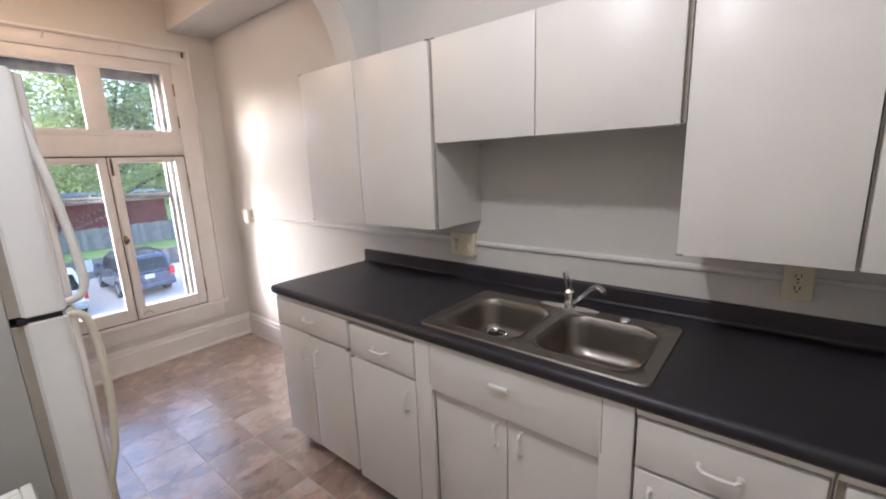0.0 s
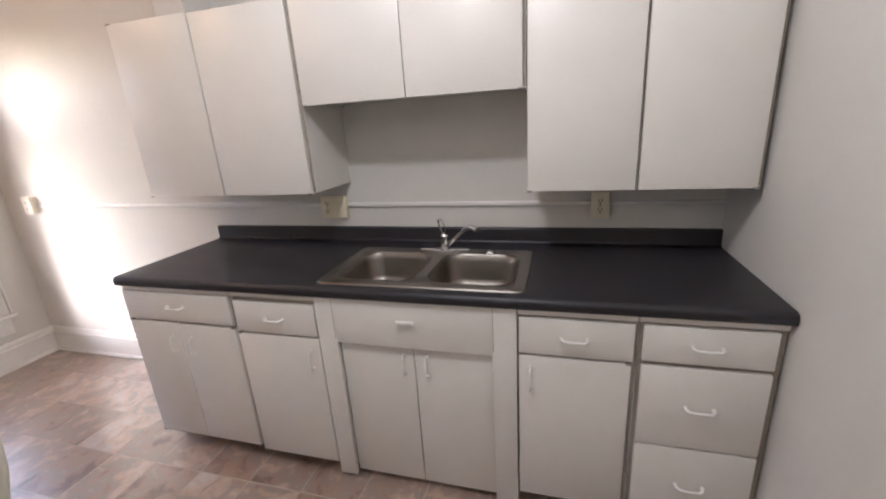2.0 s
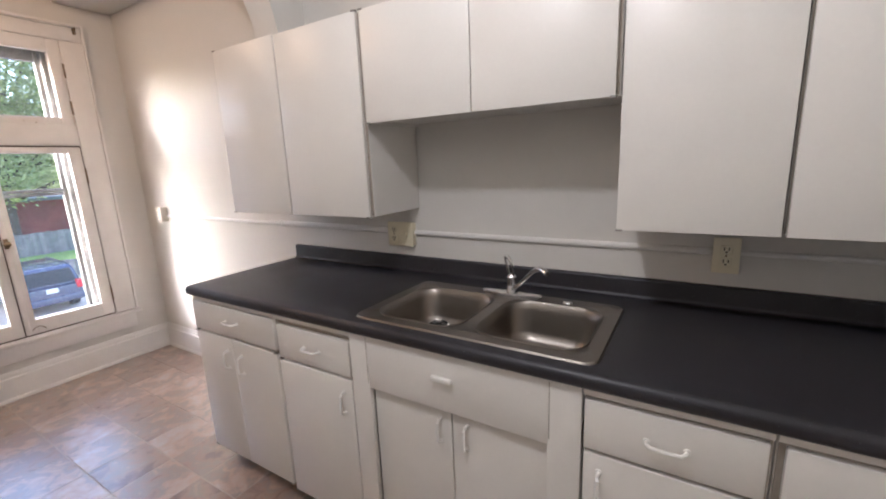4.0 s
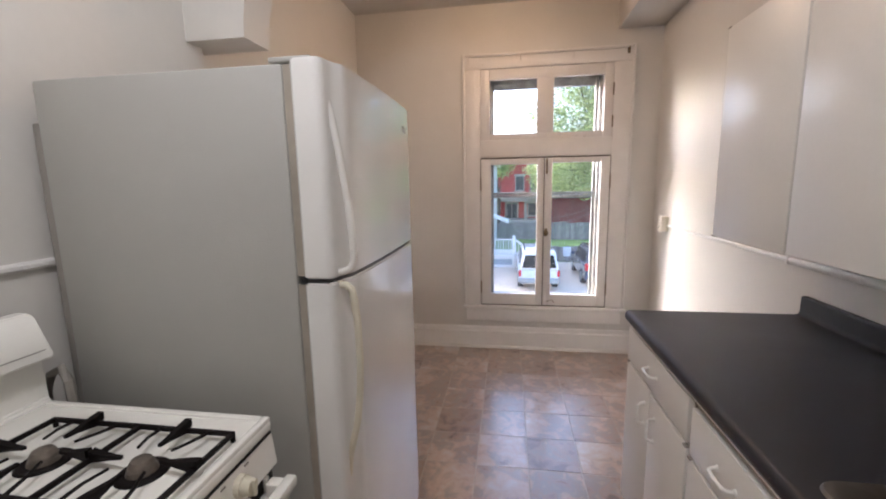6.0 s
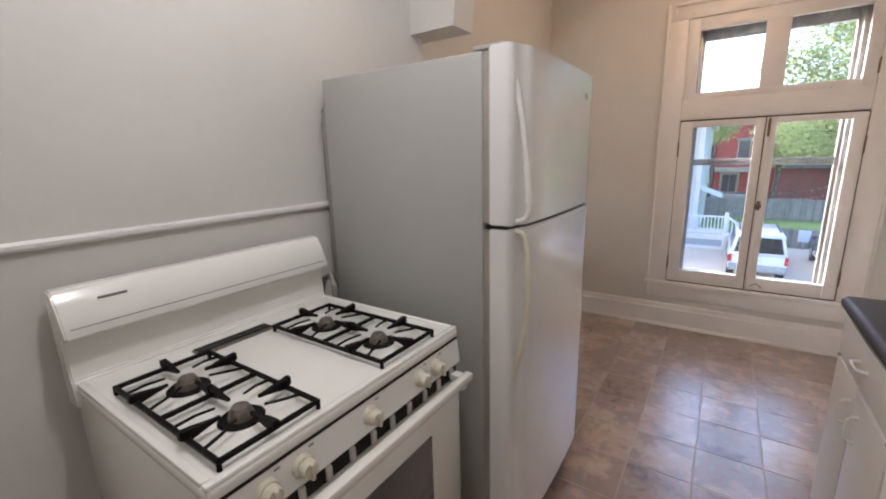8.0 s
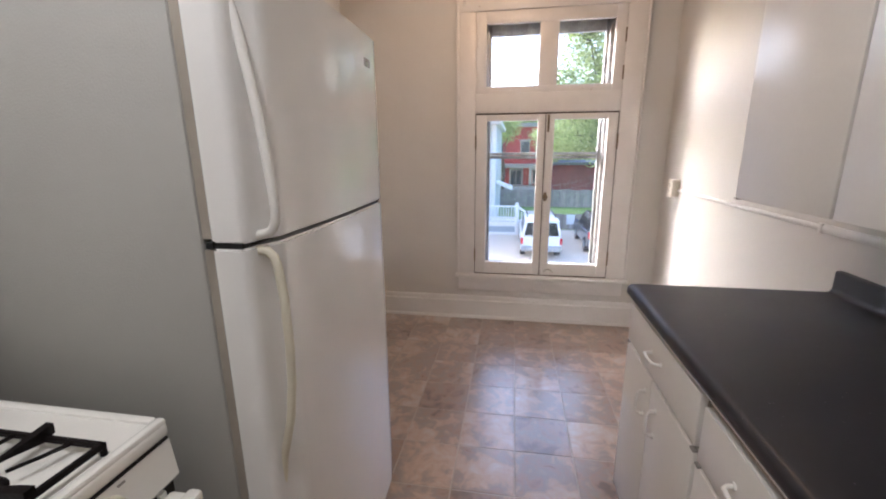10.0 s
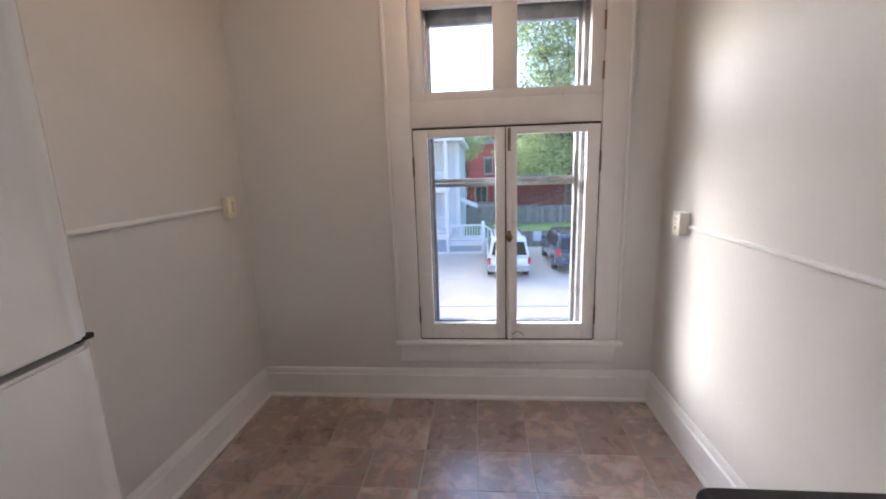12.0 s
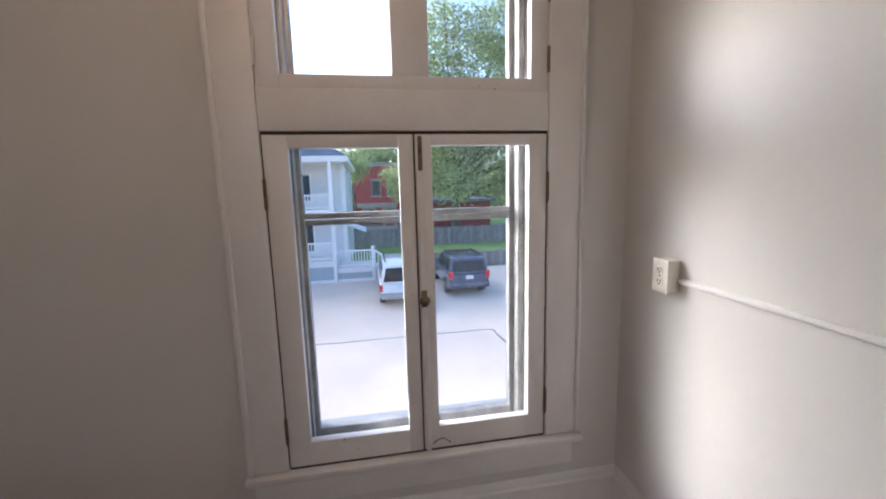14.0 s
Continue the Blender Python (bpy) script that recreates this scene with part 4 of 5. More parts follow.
        for a0, a1, b0, b1 in ((gx0, gx1, gy0, gy0), (gx0, gx1, gy1, gy1), (gx0, gx0, gy0, gy1), (gx1, gx1, gy0, gy1), (gx0, gx1, gm, gm)):
            box(bm, a0 - w, a1 + w, b0 - w, b1 + w, zg - 0.005, zg + 0.005, bevel=0.0015, seg=1)

        def fin(c0, way, h, ear):
            """An arm that tapers in over the burner, with a raised ear where it leaves the rim."""
            side = Vector((-way.y, way.x, 0))
            prof = [(h + ear, 0.004), (h + ear, 0.020), (h - 0.012, 0.017), (h * 0.55, 0.012), (0.040, 0.012), (0.040, 0.006), (h * 0.58, 0.004), (h - 0.006, -0.004)]
            wide = [0.0068, 0.0068, 0.0072, 0.0046, 0.0030, 0.0030, 0.0046, 0.0056]
            u = [bm.verts.new(c0 + way * p + side * d + Vector((0, 0, q))) for (p, q), d in zip(prof, wide)]
            v = [bm.verts.new(c0 + way * p - side * d + Vector((0, 0, q))) for (p, q), d in zip(prof, wide)]
            k = len(prof)
            for n in range(k):
                bm.faces.new((u[n], u[(n + 1) % k], v[(n + 1) % k], v[n]))
            bm.faces.new(u[::-1])
            bm.faces.new(v)

        for cy, out in ((gm - hy, -1), (gm + hy, 1)):
            c0 = Vector((gcx, cy, zg))
            for way, h, ear in ((Vector((1, 0, 0)), hx, 0.012), (Vector((-1, 0, 0)), hx, 0.012), (Vector((0, out, 0)), hy, 0.012), (Vector((0, -out, 0)), hy, -0.004)):
                fin(c0, way, h, ear)
            # hairpin arms from the corners of each half
            for sx in (-1, 1):
                for sy in (-1, 1):
                    p0 = c0 + Vector((sx * hx, sy * hy * 0.52, 0))
                    p1 = c0 + Vector((sx * hx * 0.62, sy * hy * 0.46, 0.006))
                    p2 = c0 + Vector((sx * 0.030, sy * 0.036, 0.009))
                    tube(bm, [p0, p1, p2], [0.0040, 0.0034, 0.0030], 6)
        for x in (gx0, gx1):
            for y in (gy0, gy1):
                rod(bm, (x, y, 0.917), (x, y, zg), 0.005, seg=8)
        part("grate", bm, IRON, ob, "dark cast-iron burner grate")
        for cy in (gm - hy, gm + hy):
            bm = bmesh.new()
            bmesh.ops.create_cone(bm, cap_ends=True, segments=28, radius1=0.045, radius2=0.040, depth=0.004, matrix=Matrix.Translation((gcx, cy, 0.9198)))
            part("burner_ring", bm, IRON, ob)
            bm = rod(bmesh.new(), (gcx, cy, 0.919), (gcx, cy, 0.930), 0.027, 0.024, 24)
            rod(bm, (gcx, cy, 0.930), (gcx, cy, 0.936), 0.0225, 0.0215, 24)
            rod(bm, (gcx, cy, 0.936), (gcx, cy, 0.945), 0.0215, 0.0165, 24)
            rod(bm, (gcx, cy, 0.945), (gcx, cy, 0.948), 0.0165, 0.0060, 24)
            part("burner_cap", bm, BURNER, ob)

    grate(-1.495, -1.285)
    grate(-1.092, -0.888)


stove()


def gas_hose():
    ob = thing("gas_hose", -1.625, 0.24, 0.0, "grey flexible gas hose between stove and fridge", "hose")
    part("hose", tube(bmesh.new(), [(-1.625, 0.24, 0.30), (-1.628, 0.235, 0.70), (-1.626, 0.245, 0.90), (-1.622, 0.275, 0.97), (-1.620, 0.31, 0.99), (-1.618, 0.33, 0.96), (-1.615, 0.34, 0.60), (-1.612, 0.34, 0.0)], 0.011, 8), GASKET, ob)


gas_hose()


# ---- ceiling lamps ----
def ceiling_lamp(x, y, drop, glass, label):
    ob = thing("ceiling_lamp", x, y, ZC, label, "lamp")
    part("canopy", rod(bmesh.new(), (x, y, ZC - 0.025), (x, y, ZC), 0.075, 0.085, 28), TRIM, ob)
    part("stem", rod(bmesh.new(), (x, y, ZC - drop), (x, y, ZC - 0.02), 0.012), BRASS, ob)
    bm = bmesh.new()
    z = ZC - drop
    bmesh.ops.create_uvsphere(bm, u_segments=24, v_segments=12, radius=0.12, matrix=Matrix.LocRotScale((x, y, z), None, (1, 1, 0.4)))
    bmesh.ops.delete(bm, geom=[v for v in bm.verts if v.co.z > z + 0.001], context="VERTS")
    part("shade", bm, glass, ob)


ceiling_lamp(-1.10, 1.06, 0.12, LAMPGLASS, "hanging ceiling lamp with a lit glass bowl")
ceiling_lamp(-3.38, 1.32, 0.05, WARMGLASS, "flush ceiling lamp with a warm lit glass bowl")


# ---- outdoors ----
G = -3.2
structure("ground", boxes((-400, 60, -300, 300, G - 0.6, G - 0.03)), GRASS, "grassy ground reaching the horizon", "ground")
structure("pavement", boxes((-25.3, -5.2, -40, 40, G - 0.3, G)), CONCRETE, "pale worn concrete parking lot", "pavement")
bm = bmesh.new()
for a, b in (((-15.1, -12), (-15.15, 5.3)), ((-15.15, 5.3), (-9, 5.5)), ((-10.2, -12), (-10.1, 5.4))):
    dx, dy = b[0] - a[0], b[1] - a[1]
    L = math.hypot(dx, dy)
    k = int(L / 0.6) + 1
    pts = [(a[0] + dx * i / k + random.uniform(-0.03, 0.03), a[1] + dy * i / k + random.uniform(-0.03, 0.03)) for i in range(k + 1)]
    for p, q in zip(pts, pts[1:]):
        w = random.uniform(0.02, 0.06)
        nx, ny = -(q[1] - p[1]), q[0] - p[0]
        s = w / max(1e-6, math.hypot(nx, ny)) / 2
        vs = [bm.verts.new((u + e * nx * s, v + e * ny * s, G + 0.004)) for (u, v), e in ((p, 1), (q, 1), (q, -1), (p, -1))]
        bm.faces.new(vs)
tagged(part("pavement_crack", bm, CRACK, None), "dark tarred cracks across the concrete", "crack", "", "stuff")


def fence(x, y0, y1, h, label, mat=FENCE, width=0.14):
    ob = thing("fence", x, (y0 + y1) / 2, G, label, "fence")
    n = int((y1 - y0) / width)
    for k in range(n):
        y = y0 + k * width
        hh = h + 0.03 * math.sin(k * 7.3)
        part("board", boxes((x - 0.012, x + 0.012, y + 0.006, y + width - 0.006, G - 0.05, G + hh)), mat, ob, smooth=False)
    for z in (0.25, h - 0.2):
        part("rail", boxes((x - 0.06, x - 0.012, y0, y1, G + z, G + z + 0.09)), mat, ob, smooth=False)
    for k in range(int((y1 - y0) / 2.4) + 1):
        part("post", boxes((x - 0.11, x - 0.012, y0 + 2.4 * k, y0 + 2.4 * k + 0.1, G - 0.05, G + h + 0.05)), mat, ob, smooth=False)


fence(-35.2, -2.0, 24.0, 1.35, "weathered grey board fence behind the lawn", width=0.2)
fence(-25.6, 2.4, 18.0, 0.85, "low weathered board fence at the lot's edge", width=0.2)


def railing(ob, x, y0, y1, z0, z1):
    r = part("railing", boxes((x - 0.04, x + 0.04, y0, y1, z1 - 0.07, z1), (x - 0.03, x + 0.03, y0, y1, z0 + 0.08, z0 + 0.14)), HOUSEWHITE, ob, smooth=False)
    n = max(2, int((y1 - y0) / 0.13))
    for k in range(n):
        y = y0 + (y1 - y0) * (k + 0.5) / n
        part("baluster", boxes((x - 0.018, x + 0.018, y - 0.022, y + 0.022, z0 + 0.1, z1 - 0.05)), HOUSEWHITE, r, smooth=False)


def blue_house():
    ob = thing("house", -30, -4.5, G, "pale blue two-storey house with white porch and balcony", "house")
    part("wall", boxes((-37, -26.0, -10, 0.75, G, 2.7)), SIDING, ob, smooth=False)
    bm = bmesh.new()
    for k in range(34):
        z = G + 0.15 + 0.17 * k
        box(bm, -36.9, -26.5, 0.75, 0.765, z, z + 0.15)
    part("siding", bm, SIDING, ob, smooth=False)
    part("corner_board", boxes((-26.03, -25.98, 0.55, 0.78, G, 2.7), bevel=0.01), HOUSEWHITE, ob)
    part("eave", boxes((-37.6, -24.0, -10.6, 1.05, 2.68, 2.95)), HOUSEWHITE, ob, smooth=False)
    bm = bmesh.new()
    b = [bm.verts.new(p) for p in ((-37.6, -10.6, 2.952), (-24.0, -10.6, 2.952), (-24.0, 1.05, 2.952), (-37.6, 1.05, 2.952), (-33, -4.7, 6.4), (-29, -4.7, 6.4))]
    for f in ((0, 1, 5, 4), (1, 2, 5), (2, 3, 4, 5), (3, 0, 4), (3, 2, 1, 0)):
        bm.faces.new([b[i] for i in f])
    part("roof", bm, ROOF, ob, smooth=False)
    # porch and balcony
    part("deck", boxes((-26.0, -24.1, -8, 0.30, -2.22, -2.10), (-26.0, -24.1, 0.30, 2.05, -2.62, -2.50)), HOUSEWHITE, ob, smooth=False)
    part("balcony_floor", boxes((-26.0, -24.1, -8, 0.30, 0.10, 0.42)), HOUSEWHITE, ob, smooth=False)
    for y in (-8, -5.2, -2.4, 0.18):
        part("column", boxes((-24.28, -24.10, y - 0.09, y + 0.09, G, 2.68), bevel=0.02), HOUSEWHITE, ob)
    for a, b2 in ((-7.9, -5.3), (-5.1, -2.5), (-2.3, 0.1)):
        railing(ob, -24.2, a, b2, -2.1, -1.18)
        railing(ob, -24.2, a, b2, 0.42, 1.15)
        part("skirt_frame", boxes((-24.24, -24.16, a, b2, -3.2, -3.05), (-24.24, -24.16, a, b2, -2.40, -2.22)), HOUSEWHITE, ob, smooth=False)
        part("skirt_panel", boxes((-24.21, -24.17, a, b2, -3.05, -2.40)), SKIRT, ob, smooth=False)
    railing(ob, -24.2, 0.28, 1.95, -2.5, -1.62)
    part("skirt_panel", boxes((-24.21, -24.17, 0.28, 1.95, -3.05, -2.72)), SKIRT, ob, smooth=False)
    part("skirt_frame", boxes((-24.24, -24.16, 0.28, 1.95, -3.2, -3.05), (-24.24, -24.16, 0.28, 1.95, -2.74, -2.62)), HOUSEWHITE, ob, smooth=False)
    part("newel", boxes((-24.28, -24.12, 1.95, 2.11, G, -1.45), bevel=0.02), HOUSEWHITE, ob)
    for k in range(4):
        part("step", boxes((-25.9, -24.3, 2.05 + 0.27 * k, 2.34 + 0.27 * k, G, -2.65 - 0.15 * k)), HOUSEWHITE, ob, smooth=False)
    part("stair_rail", tube(bmesh.new(), [(-24.2, 2.03, -1.62), (-24.2, 3.05, -2.35)], 0.05, 8), HOUSEWHITE, ob)
    for k in range(7):
        y = 2.14 + 0.14 * k
        part("baluster", boxes((-24.22, -24.18, y - 0.02, y + 0.02, -3.0 + 0.0 * k - 0.09 * k * 0.5, -1.70 - 0.105 * k)), HOUSEWHITE, ob, smooth=False)
    for z0, z1 in ((-1.9, -0.3), (0.75, 2.2)):
        for y in (-4.2, -1.4):
            w = part("window", boxes((-25.99, -25.95, y - 0.5, y + 0.5, z0, z1)), HOUSEWHITE, ob, smooth=False)
            part("pane", boxes((-25.955, -25.94, y - 0.42, y + 0.42, z0 + 0.08, z1 - 0.08)), DARKPANE, w, smooth=False)
    bm = bmesh.new()
    prism(bm, [(0.75, -0.62), (1.75, -1.02), (1.75, -1.12), (0.75, -0.72)], "x", -29.6, -27.6)
    part("awning", bm, HOUSEWHITE, ob, "white awning over a side door", smooth=False)
    ob.location.x, ob.location.y = ob.location.x + 0.65, ob.location.y - 0.32


blue_house()


def red_house():
    ob = thing("house", -50, 2, G, "red brick two-storey house with grey stone trim", "house")
    part("wall", boxes((-58, -48, -4.5, 5.2, G, 3.6)), BRICK, ob, smooth=False)
    part("wing", boxes((-57, -47.2, 5.2, 15.0, G, -0.35)), DARKBRICK, ob, smooth=False)
    part("roof", boxes((-58.4, -47.6, -4.9, 5.6, 3.6, 4.0)), STONE, ob, smooth=False)
    part("wing_roof", boxes((-57.2, -46.8, 5.2, 15.4, -0.35, -0.10)), ROOF, ob, smooth=False)
    part("porch_roof", boxes((-48.0, -45.8, -3.2, 4.6, -0.62, -0.25)), STONE, ob, smooth=False)
    part("porch_floor", boxes((-48.0, -45.8, -3.2, 4.6, G, -2.55)), STONE, ob, smooth=False)
    for y in (-3.0, 0.25, 3.2, 4.4):
        part("column", boxes((-46.1, -45.85, y - 0.14, y + 0.14, -2.55, -0.62)), STONE, ob, smooth=False)
    d = part("door", boxes((-48.05, -47.9, 1.0, 2.5, -2.55, -0.75)), STONE, ob, smooth=False)
    part("door_leaf", boxes((-47.92, -47.86, 1.2, 1.72, -2.5, -0.95), (-47.92, -47.86, 1.78, 2.3, -2.5, -0.95)), DARKPANE, d, smooth=False)
    for y, z0, z1 in ((-2.9, 0.5, 2.1), (-0.2, 0.5, 2.1), (2.6, 0.5, 2.1), (-2.9, -2.3, -0.9), (-0.6, -2.3, -0.9), (4.0, -2.3, -0.9), (4.2, 0.5, 2.1)):
        w = part("window", boxes((-48.05, -47.92, y - 0.5, y + 0.5, z0, z1), (-48.05, -47.88, y - 0.62, y + 0.62, z1, z1 + 0.2), (-48.05, -47.88, y - 0.62, y + 0.62, z0 - 0.14, z0)), STONE, ob, smooth=False)
        part("pane", boxes((-47.925, -47.90, y - 0.4, y + 0.4, z0 + 0.08, z1 - 0.06)), DARKPANE, w, smooth=False)


red_house()


def tree(x, y, trunk_r, height, crown, leaves, size, seed, label="broad leafy green tree with a dark trunk"):
    """Trunk, limbs and a crown of leaf clumps; crown: list of (dx, dy, z, radius)."""
    rnd = random.Random(seed)
    ob = thing("tree", x, y, G, label, "tree")
    bm = bmesh.new()
    tube(bm, [(x, y, G - 0.2), (x + 0.1, y, G + 1.2), (x, y + 0.15, G + height * 0.4), (x + 0.2, y, G + height * 0.7)], [trunk_r * 1.3, trunk_r, trunk_r * 0.8, trunk_r * 0.4], 12)
    for dx, dy, z, r in crown:
        a = Vector((x, y, G + height * rnd.uniform(0.25, 0.45)))
        b = Vector((x + dx, y + dy, z))
        m = (a + b) / 2 + Vector((0, 0, rnd.uniform(0.1, 0.6)))
        tube(bm, [a, m, b], [trunk_r * 0.4, trunk_r * 0.22, trunk_r * 0.06], 7)
        for k in range(5):
            c = b + Vector((rnd.uniform(-1, 1), rnd.uniform(-1, 1), rnd.uniform(-0.6, 1))) * r * 0.8
            tube(bm, [m.lerp(b, 0.6), m.lerp(c, 0.7), c], [trunk_r * 0.12, trunk_r * 0.07, trunk_r * 0.03], 5)
    part("trunk", bm, BARK, ob)
    total = sum(r ** 2 for *_, r in crown)
    verts, faces = [], []
    for dx, dy, z, r in crown:
        for k in range(int(leaves * r * r / total / 9)):
            d = Vector((rnd.gauss(0, 1), rnd.gauss(0, 1), rnd.gauss(0, 1))).normalized() * r * rnd.uniform(0.35, 1.08) ** 0.7
            d.z *= 0.75
            c = Vector((x + dx, y + dy, z)) + d
            for j in range(9):
                p = c + Vector((rnd.gauss(0, 1), rnd.gauss(0, 1), rnd.gauss(0, 0.6))) * size * 1.5
                e = Euler((rnd.uniform(-0.9, 0.9), rnd.uniform(-0.9, 0.9), rnd.uniform(0, 6.3))).to_matrix()
                s = size * rnd.uniform(0.6, 1.3)
                i = len(verts)
                verts += [p + e @ Vector(q) * s for q in ((-0.5, 0, 0), (0, -0.28, 0.06), (0.55, 0, 0), (0, 0.28, 0.06))]
                faces.append((i, i + 1, i + 2, i + 3))
    me = bpy.data.meshes.new("crown")
    me.from_pydata([v - ORIGIN[ob] for v in verts], [], faces)
    me.materials.append(LEAF)
    c = new("crown", me)
    c.parent = ob
    return ob


tree(-40.0, 9.5, 0.42, 11, [(0, 0, 4.2, 3.4), (1.5, -3.4, 2.4, 2.3), (0.5, 3.6, 3.0, 3.0), (2.0, -2.0, 5.6, 2.6), (1, 1, 7.6, 3.2), (2.2, 5.8, 2.2, 2.6), (3.0, -0.5, 1.6, 2.0), (-1, -1.5, 9.6, 2.6), (2, 3.2, 6.2, 2.8), (0, -4.6, 7.0, 1.9), (1.4, 9.0, 4.0, 3.4), (1.4, 8.0, 8.4, 3.0), (0, 2.5, 11.5, 3.6), (0, 7.5, 12.0, 3.6), (0.5, -2.6, 12.0, 2.6), (0, 4.5, 14.8, 3.4), (0, -0.5, 15.2, 2.4), (0, 10.5, 9.5, 3.4)], 62000, 0.30, 3)
tree(-60.0, 2.0, 0.5, 12, [(0, 0, 5.0, 3.2), (0, -4, 4.2, 3.0), (0, 3.6, 5.4, 2.8), (0, -7.5, 5.0, 3.4), (0, 6.5, 4.4, 3.0)], 12000, 0.40, 5, "tall leafy tree behind the brick house")
tree(-44.0, 4.8, 0.16, 6.5, [(0, 0, 1.6, 1.1), (0.3, -0.8, 2.6, 0.9), (0.2, 0.7, 2.8, 1.0), (0, 0, 0.6, 0.9)], 4500, 0.2, 7, "young leafy tree by the brick house")
tree(-42.0, 0.4, 0.18, 6.0, [(0, 0, 2.6, 0.9), (0.2, 0.6, 3.3, 0.9), (0, -0.6, 3.8, 0.9)], 3000, 0.2, 11, "young leafy tree by the brick house")


def hedge():
    rnd = random.Random(4)
    verts, faces = [], []
    for k in range(14000):
        p = Vector((-74 + rnd.uniform(-4, 2), rnd.uniform(-45, 60), G + 9 * rnd.random() ** 0.7))
        p.z += 2.0 * math.sin(p.y * 0.5) + 1.5 * math.sin(p.y * 0.17 + 1)
        e = Euler((rnd.uniform(-1, 1), rnd.uniform(-1, 1), rnd.uniform(0, 6.3))).to_matrix()
        s = rnd.uniform(0.7, 1.7)
        i = len(verts)
        verts += [p + e @ Vector(q) * s for q in ((-0.5, 0, 0), (0, -0.4, 0.1), (0.5, 0, 0), (0, 0.4, 0.1))]
        faces.append((i, i + 1, i + 2, i + 3))
    me = bpy.data.meshes.new("far_trees")
    me.from_pydata(verts, [], faces)
    me.materials.append(LEAF)
    tagged(new("far_trees", me), "distant belt of green trees", "trees", "", "stuff")


hedge()


def car(x, y0, y1, length, height, paint, label, boxy=0.0):
    """A parked van-like car, tail at x, nose away along -x."""
    w, yc = y1 - y0, (y0 + y1) / 2
    ob = thing("car", x - length / 2, yc, G, label, "car")
    h, z = height, G

    def hull(outline, half, taper, name, mat, parent, bev=0.06):
        bm = bmesh.new()
        lo = [bm.verts.new((x - a, yc - half + taper(b), z + b)) for a, b in outline]
        hi = [bm.verts.new((x - a, yc + half - taper(b), z + b)) for a, b in outline]
        k = len(outline)
        for i in range(k):
            bm.faces.new((lo[i], lo[(i + 1) % k], hi[(i + 1) % k], hi[i]))
        bm.faces.new(lo[::-1])
        bm.faces.new(hi)
        bmesh.ops.recalc_face_normals(bm, faces=bm.faces[:])
        bmesh.ops.bevel(bm, geom=bm.edges[:], offset=bev, segments=3, affect="EDGES")
        return part(name, bm, mat, parent, angle=50)

    b = hull([(0.02, 0.35), (0.0, 0.62), (0.06, 0.98), (length * 0.70, 1.02), (length * 0.97, 0.86), (length, 0.55), (length * 0.98, 0.30), (0.3, 0.28)], w / 2, lambda q: 0.0 if q < 0.9 else 0.03, "body", paint, ob, 0.07)
    hull([(0.08, 0.94), (0.20 - boxy, h - 0.10), (0.42 - boxy, h), (length * 0.52, h), (length * 0.74, 0.96)], w / 2 - 0.03, lambda q: 0.16 * max(0, (q - 0.94)) / (h - 0.94), "cabin", paint, ob, 0.05)
    t = 0.16
    bm = bmesh.new()
    zs = (1.02, h - 0.16)
    xs = [x - (0.08 + (0.12 - boxy) * (q - 0.94) / (h - 1.04)) + 0.012 for q in zs]
    v = [bm.verts.new(p) for p in ((xs[0], yc - w / 2 + 0.14, z + zs[0]), (xs[0], yc + w / 2 - 0.14, z + zs[0]), (xs[1], yc + w / 2 - 0.26, z + zs[1]), (xs[1], yc - w / 2 + 0.26, z + zs[1]))]
    bm.faces.new(v)
    bmesh.ops.solidify(bm, geom=bm.faces[:], thickness=0.012)
    part("rear_window", bm, CARGLASS, ob, smooth=False)
    for s in (-1, 1):
        for a0, a1 in ((0.45, length * 0.28), (length * 0.30, length * 0.47), (length * 0.485, length * 0.63)):
            bm = bmesh.new()
            hz = (1.05, h - 0.17)
            ins = [0.03 + 0.16 * (q - 0.94) / (h - 0.94) - 0.008 for q in hz]
            a1t = a1 if a1 < length * 0.6 else a1 - 0.18
            v = [bm.verts.new(p) for p in ((x - a0, yc + s * (w / 2 - ins[0]), z + hz[0]), (x - a1, yc + s * (w / 2 - ins[0]), z + hz[0]), (x - a1t, yc + s * (w / 2 - ins[1]), z + hz[1]), (x - a0 - 0.05, yc + s * (w / 2 - ins[1]), z + hz[1]))]
            bm.faces.new(v)
            bmesh.ops.solidify(bm, geom=bm.faces[:], thickness=0.010)
            part("side_window", bm, CARGLASS, ob, smooth=False)
        lw, l0, l1 = (0.095, 0.76, 1.06) if boxy == 0 else (0.055, 0.66, 0.92)
        part("tail_light", boxes((x - 0.16, x + 0.012, yc + s * (w / 2 - lw) - lw, yc + s * (w / 2 - lw) + lw, z + l0, z + l1), bevel=0.02), TAIL, ob)
        part("mirror", boxes((x - length * 0.66, x - length * 0.66 + 0.12, yc + s * (w / 2 + 0.09) - 0.09, yc + s * (w / 2 + 0.09) + 0.09, z + 1.0, z + 1.16), bevel=0.03), paint, ob)
        part("roof_rail", boxes((x - length * 0.5, x - 0.5, yc + s * (w / 2 - 0.27) - 0.02, yc + s * (w / 2 - 0.27) + 0.02, z + h - 0.01, z + h + 0.05), bevel=0.01), BLACK, ob)
        for a in (0.95, length - 0.95):
            cy = yc + s * (w / 2 - 0.11)
            tr = part("wheel", rod(bmesh.new(), (x - a, cy - 0.115, z + 0.34), (x - a, cy + 0.115, z + 0.34), 0.34, seg=24), TYRE, ob)
            part("rim", rod(bmesh.new(), (x - a, cy - 0.12, z + 0.34), (x - a, cy + 0.12, z + 0.34), 0.21, seg=20), ALU, tr)
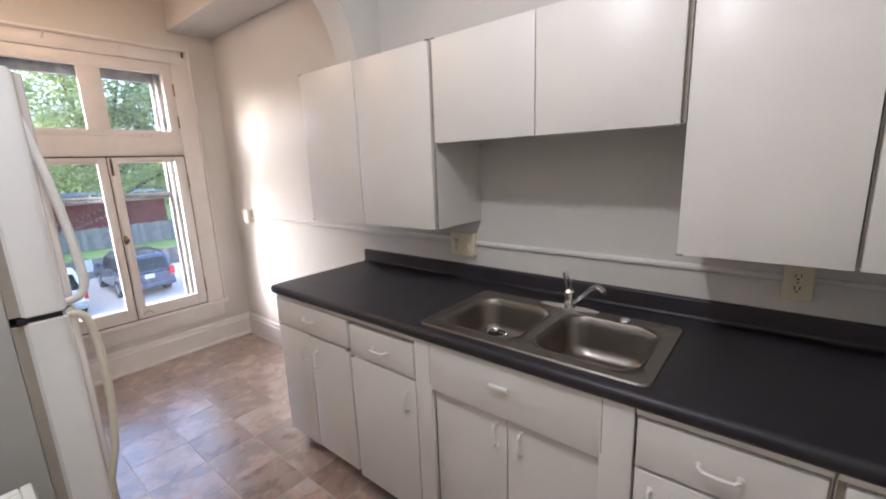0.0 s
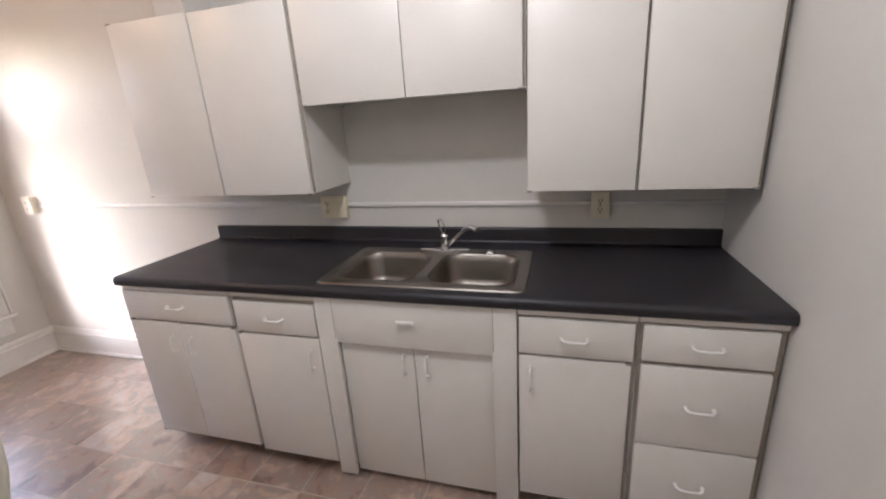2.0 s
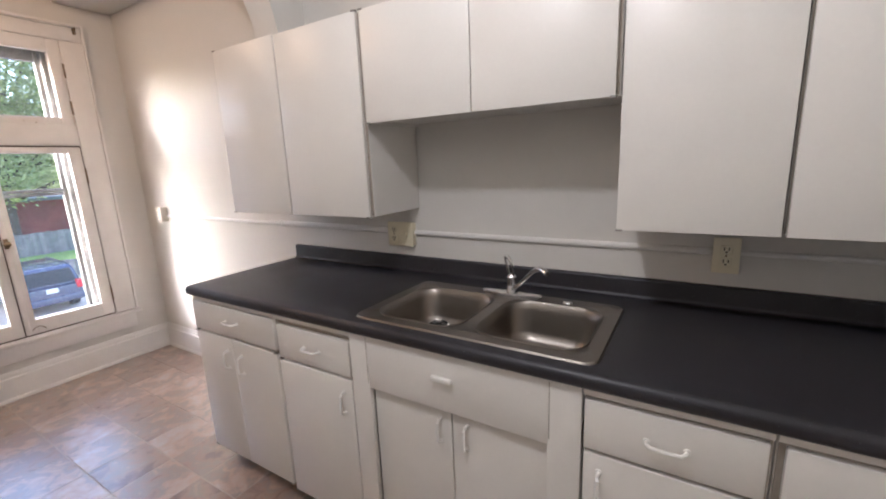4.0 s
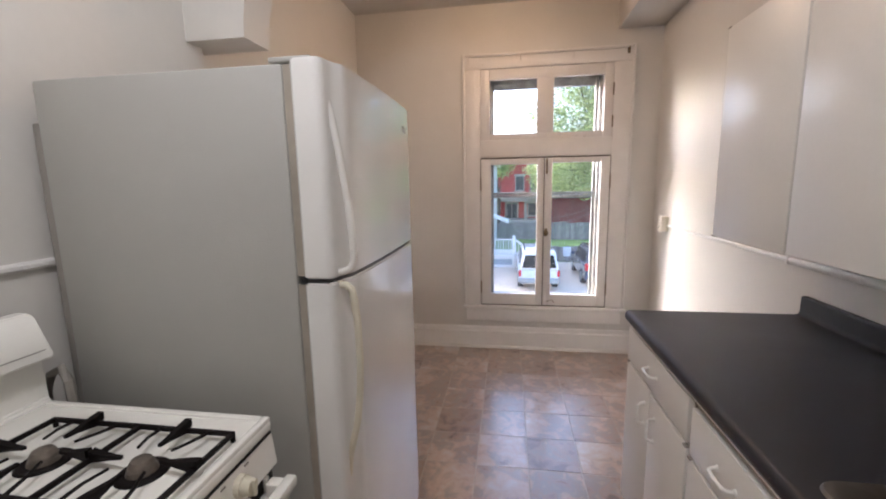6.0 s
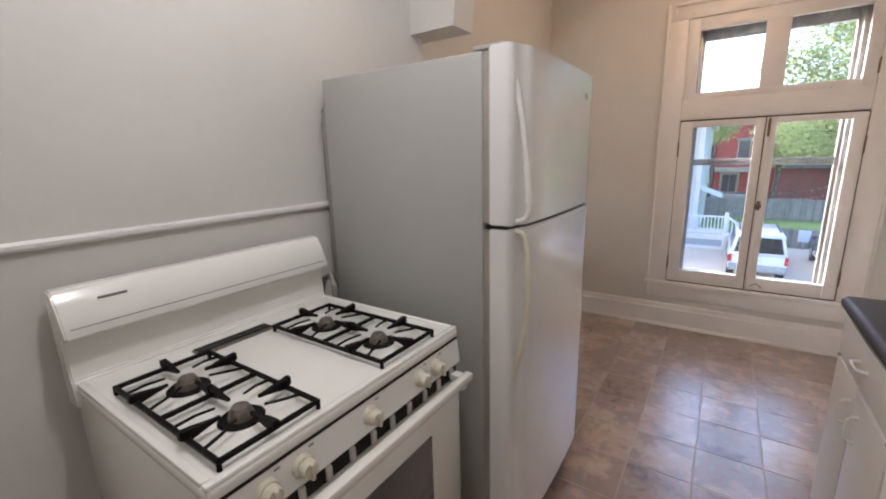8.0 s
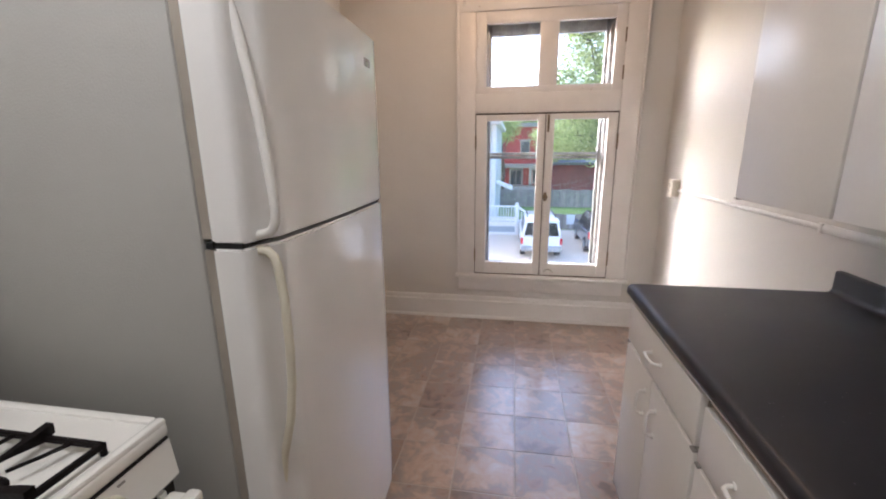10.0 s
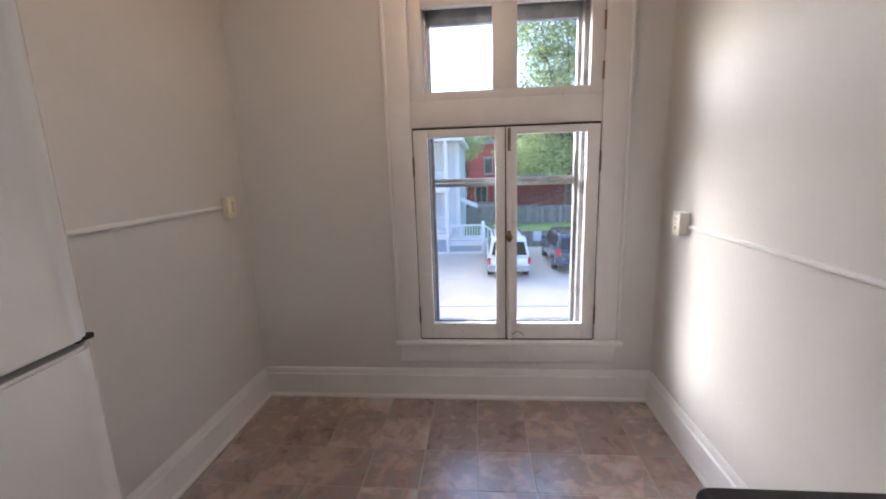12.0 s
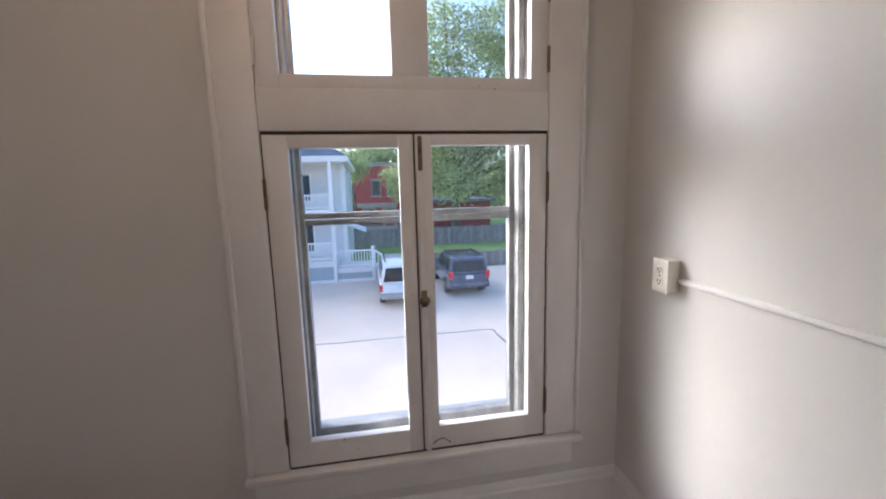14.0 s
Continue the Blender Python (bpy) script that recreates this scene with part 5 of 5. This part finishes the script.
    part("bumper", boxes((x - 0.25, x + 0.07, yc - w / 2 + 0.02, yc + w / 2 - 0.02, z + 0.36, z + 0.60), bevel=0.05), paint if boxy == 0 else ALU, ob)
    part("licence_plate", boxes((x + 0.0, x + 0.02, yc - 0.16, yc + 0.16, z + 0.74, z + 0.90)), PLATE, ob, smooth=False)


car(-19.25, 4.72, 6.48, 4.6, 1.66, CARBLUE, "dark blue sport utility car parked on concrete", 0.0)
car(-18.35, 1.86, 3.56, 4.9, 1.72, CARWHITE, "older white sport utility car parked on concrete", 0.08)


def sign():
    ob = thing("parking_sign", -25.0, 4.72, G, "small white parking sign on a thin post", "sign")
    part("post", rod(bmesh.new(), (-25.03, 4.72, G), (-25.03, 4.72, -2.25), 0.03), ALU, ob)
    part("plate", boxes((-25.0, -24.98, 4.50, 4.94, -2.82, -2.28), bevel=0.01), PLATE, ob)


sign()


def string_lights():
    ob = thing("string_lights", -38, 8, -1.2, "string of small white bulbs between tree and fence", "string lights")
    for (y0, z0), (y1, z1) in (((4.0, -1.75), (9.4, -0.2)), ((5.0, -2.1), (9.4, -0.55))):
        pts = [(-37.5, y0 + (y1 - y0) * k / 16, z0 + (z1 - z0) * k / 16 - 0.4 * math.sin(math.pi * k / 16)) for k in range(17)]
        c = part("cable", tube(bmesh.new(), pts, 0.015, 5), BLACK, ob)
        for p in pts[1:-1]:
            bm = bmesh.new()
            bmesh.ops.create_uvsphere(bm, u_segments=8, v_segments=6, radius=0.04, matrix=Matrix.Translation(p))
            part("bulb", bm, STRINGBULB, c)


string_lights()


# ---- floor tiles ----
def floor_tiles():
    px, py = 0.265, 0.2625
    x0, y0 = -4.055, 1.525
    w = 0.0027
    me = None
    for i in range(-2, 18):
        for j in range(-7, 6):
            a0, a1, b0, b1 = x0 + px * i, x0 + px * (i + 1), y0 + py * j, y0 + py * (j + 1)
            c0, c1, d0, d1 = max(a0, XW + 0.004), min(a1, XE - 0.004), max(b0, YN + 0.004), min(b1, YS - 0.004)
            if c1 - c0 < 0.02 or d1 - d0 < 0.02:
                continue
            cut = (c0, c1, d0, d1) != (a0, a1, b0, b1)
            if cut or me is None:
                hx, hy = (c1 - c0) / 2 - w, (d1 - d0) / 2 - w
                bm = bmesh.new()
                top = [bm.verts.new((u * (hx - 0.001), v * (hy - 0.001), 0.0)) for u, v in ((-1, -1), (1, -1), (1, 1), (-1, 1))]
                low = [bm.verts.new((u * hx, v * hy, -0.0014)) for u, v in ((-1, -1), (1, -1), (1, 1), (-1, 1))]
                bm.faces.new(top)
                for k in range(4):
                    bm.faces.new((low[k], low[(k + 1) % 4], top[(k + 1) % 4], top[k]))
                m = bpy.data.meshes.new("tile")
                bm.to_mesh(m)
                bm.free()
                m.materials.append(SLATE)
                if not cut:
                    me = m
            else:
                m = me
            t = new("tile", m)
            t.parent = floor
            t.location = ((c0 + c1) / 2, (d0 + d1) / 2, 0)


floor_tiles()
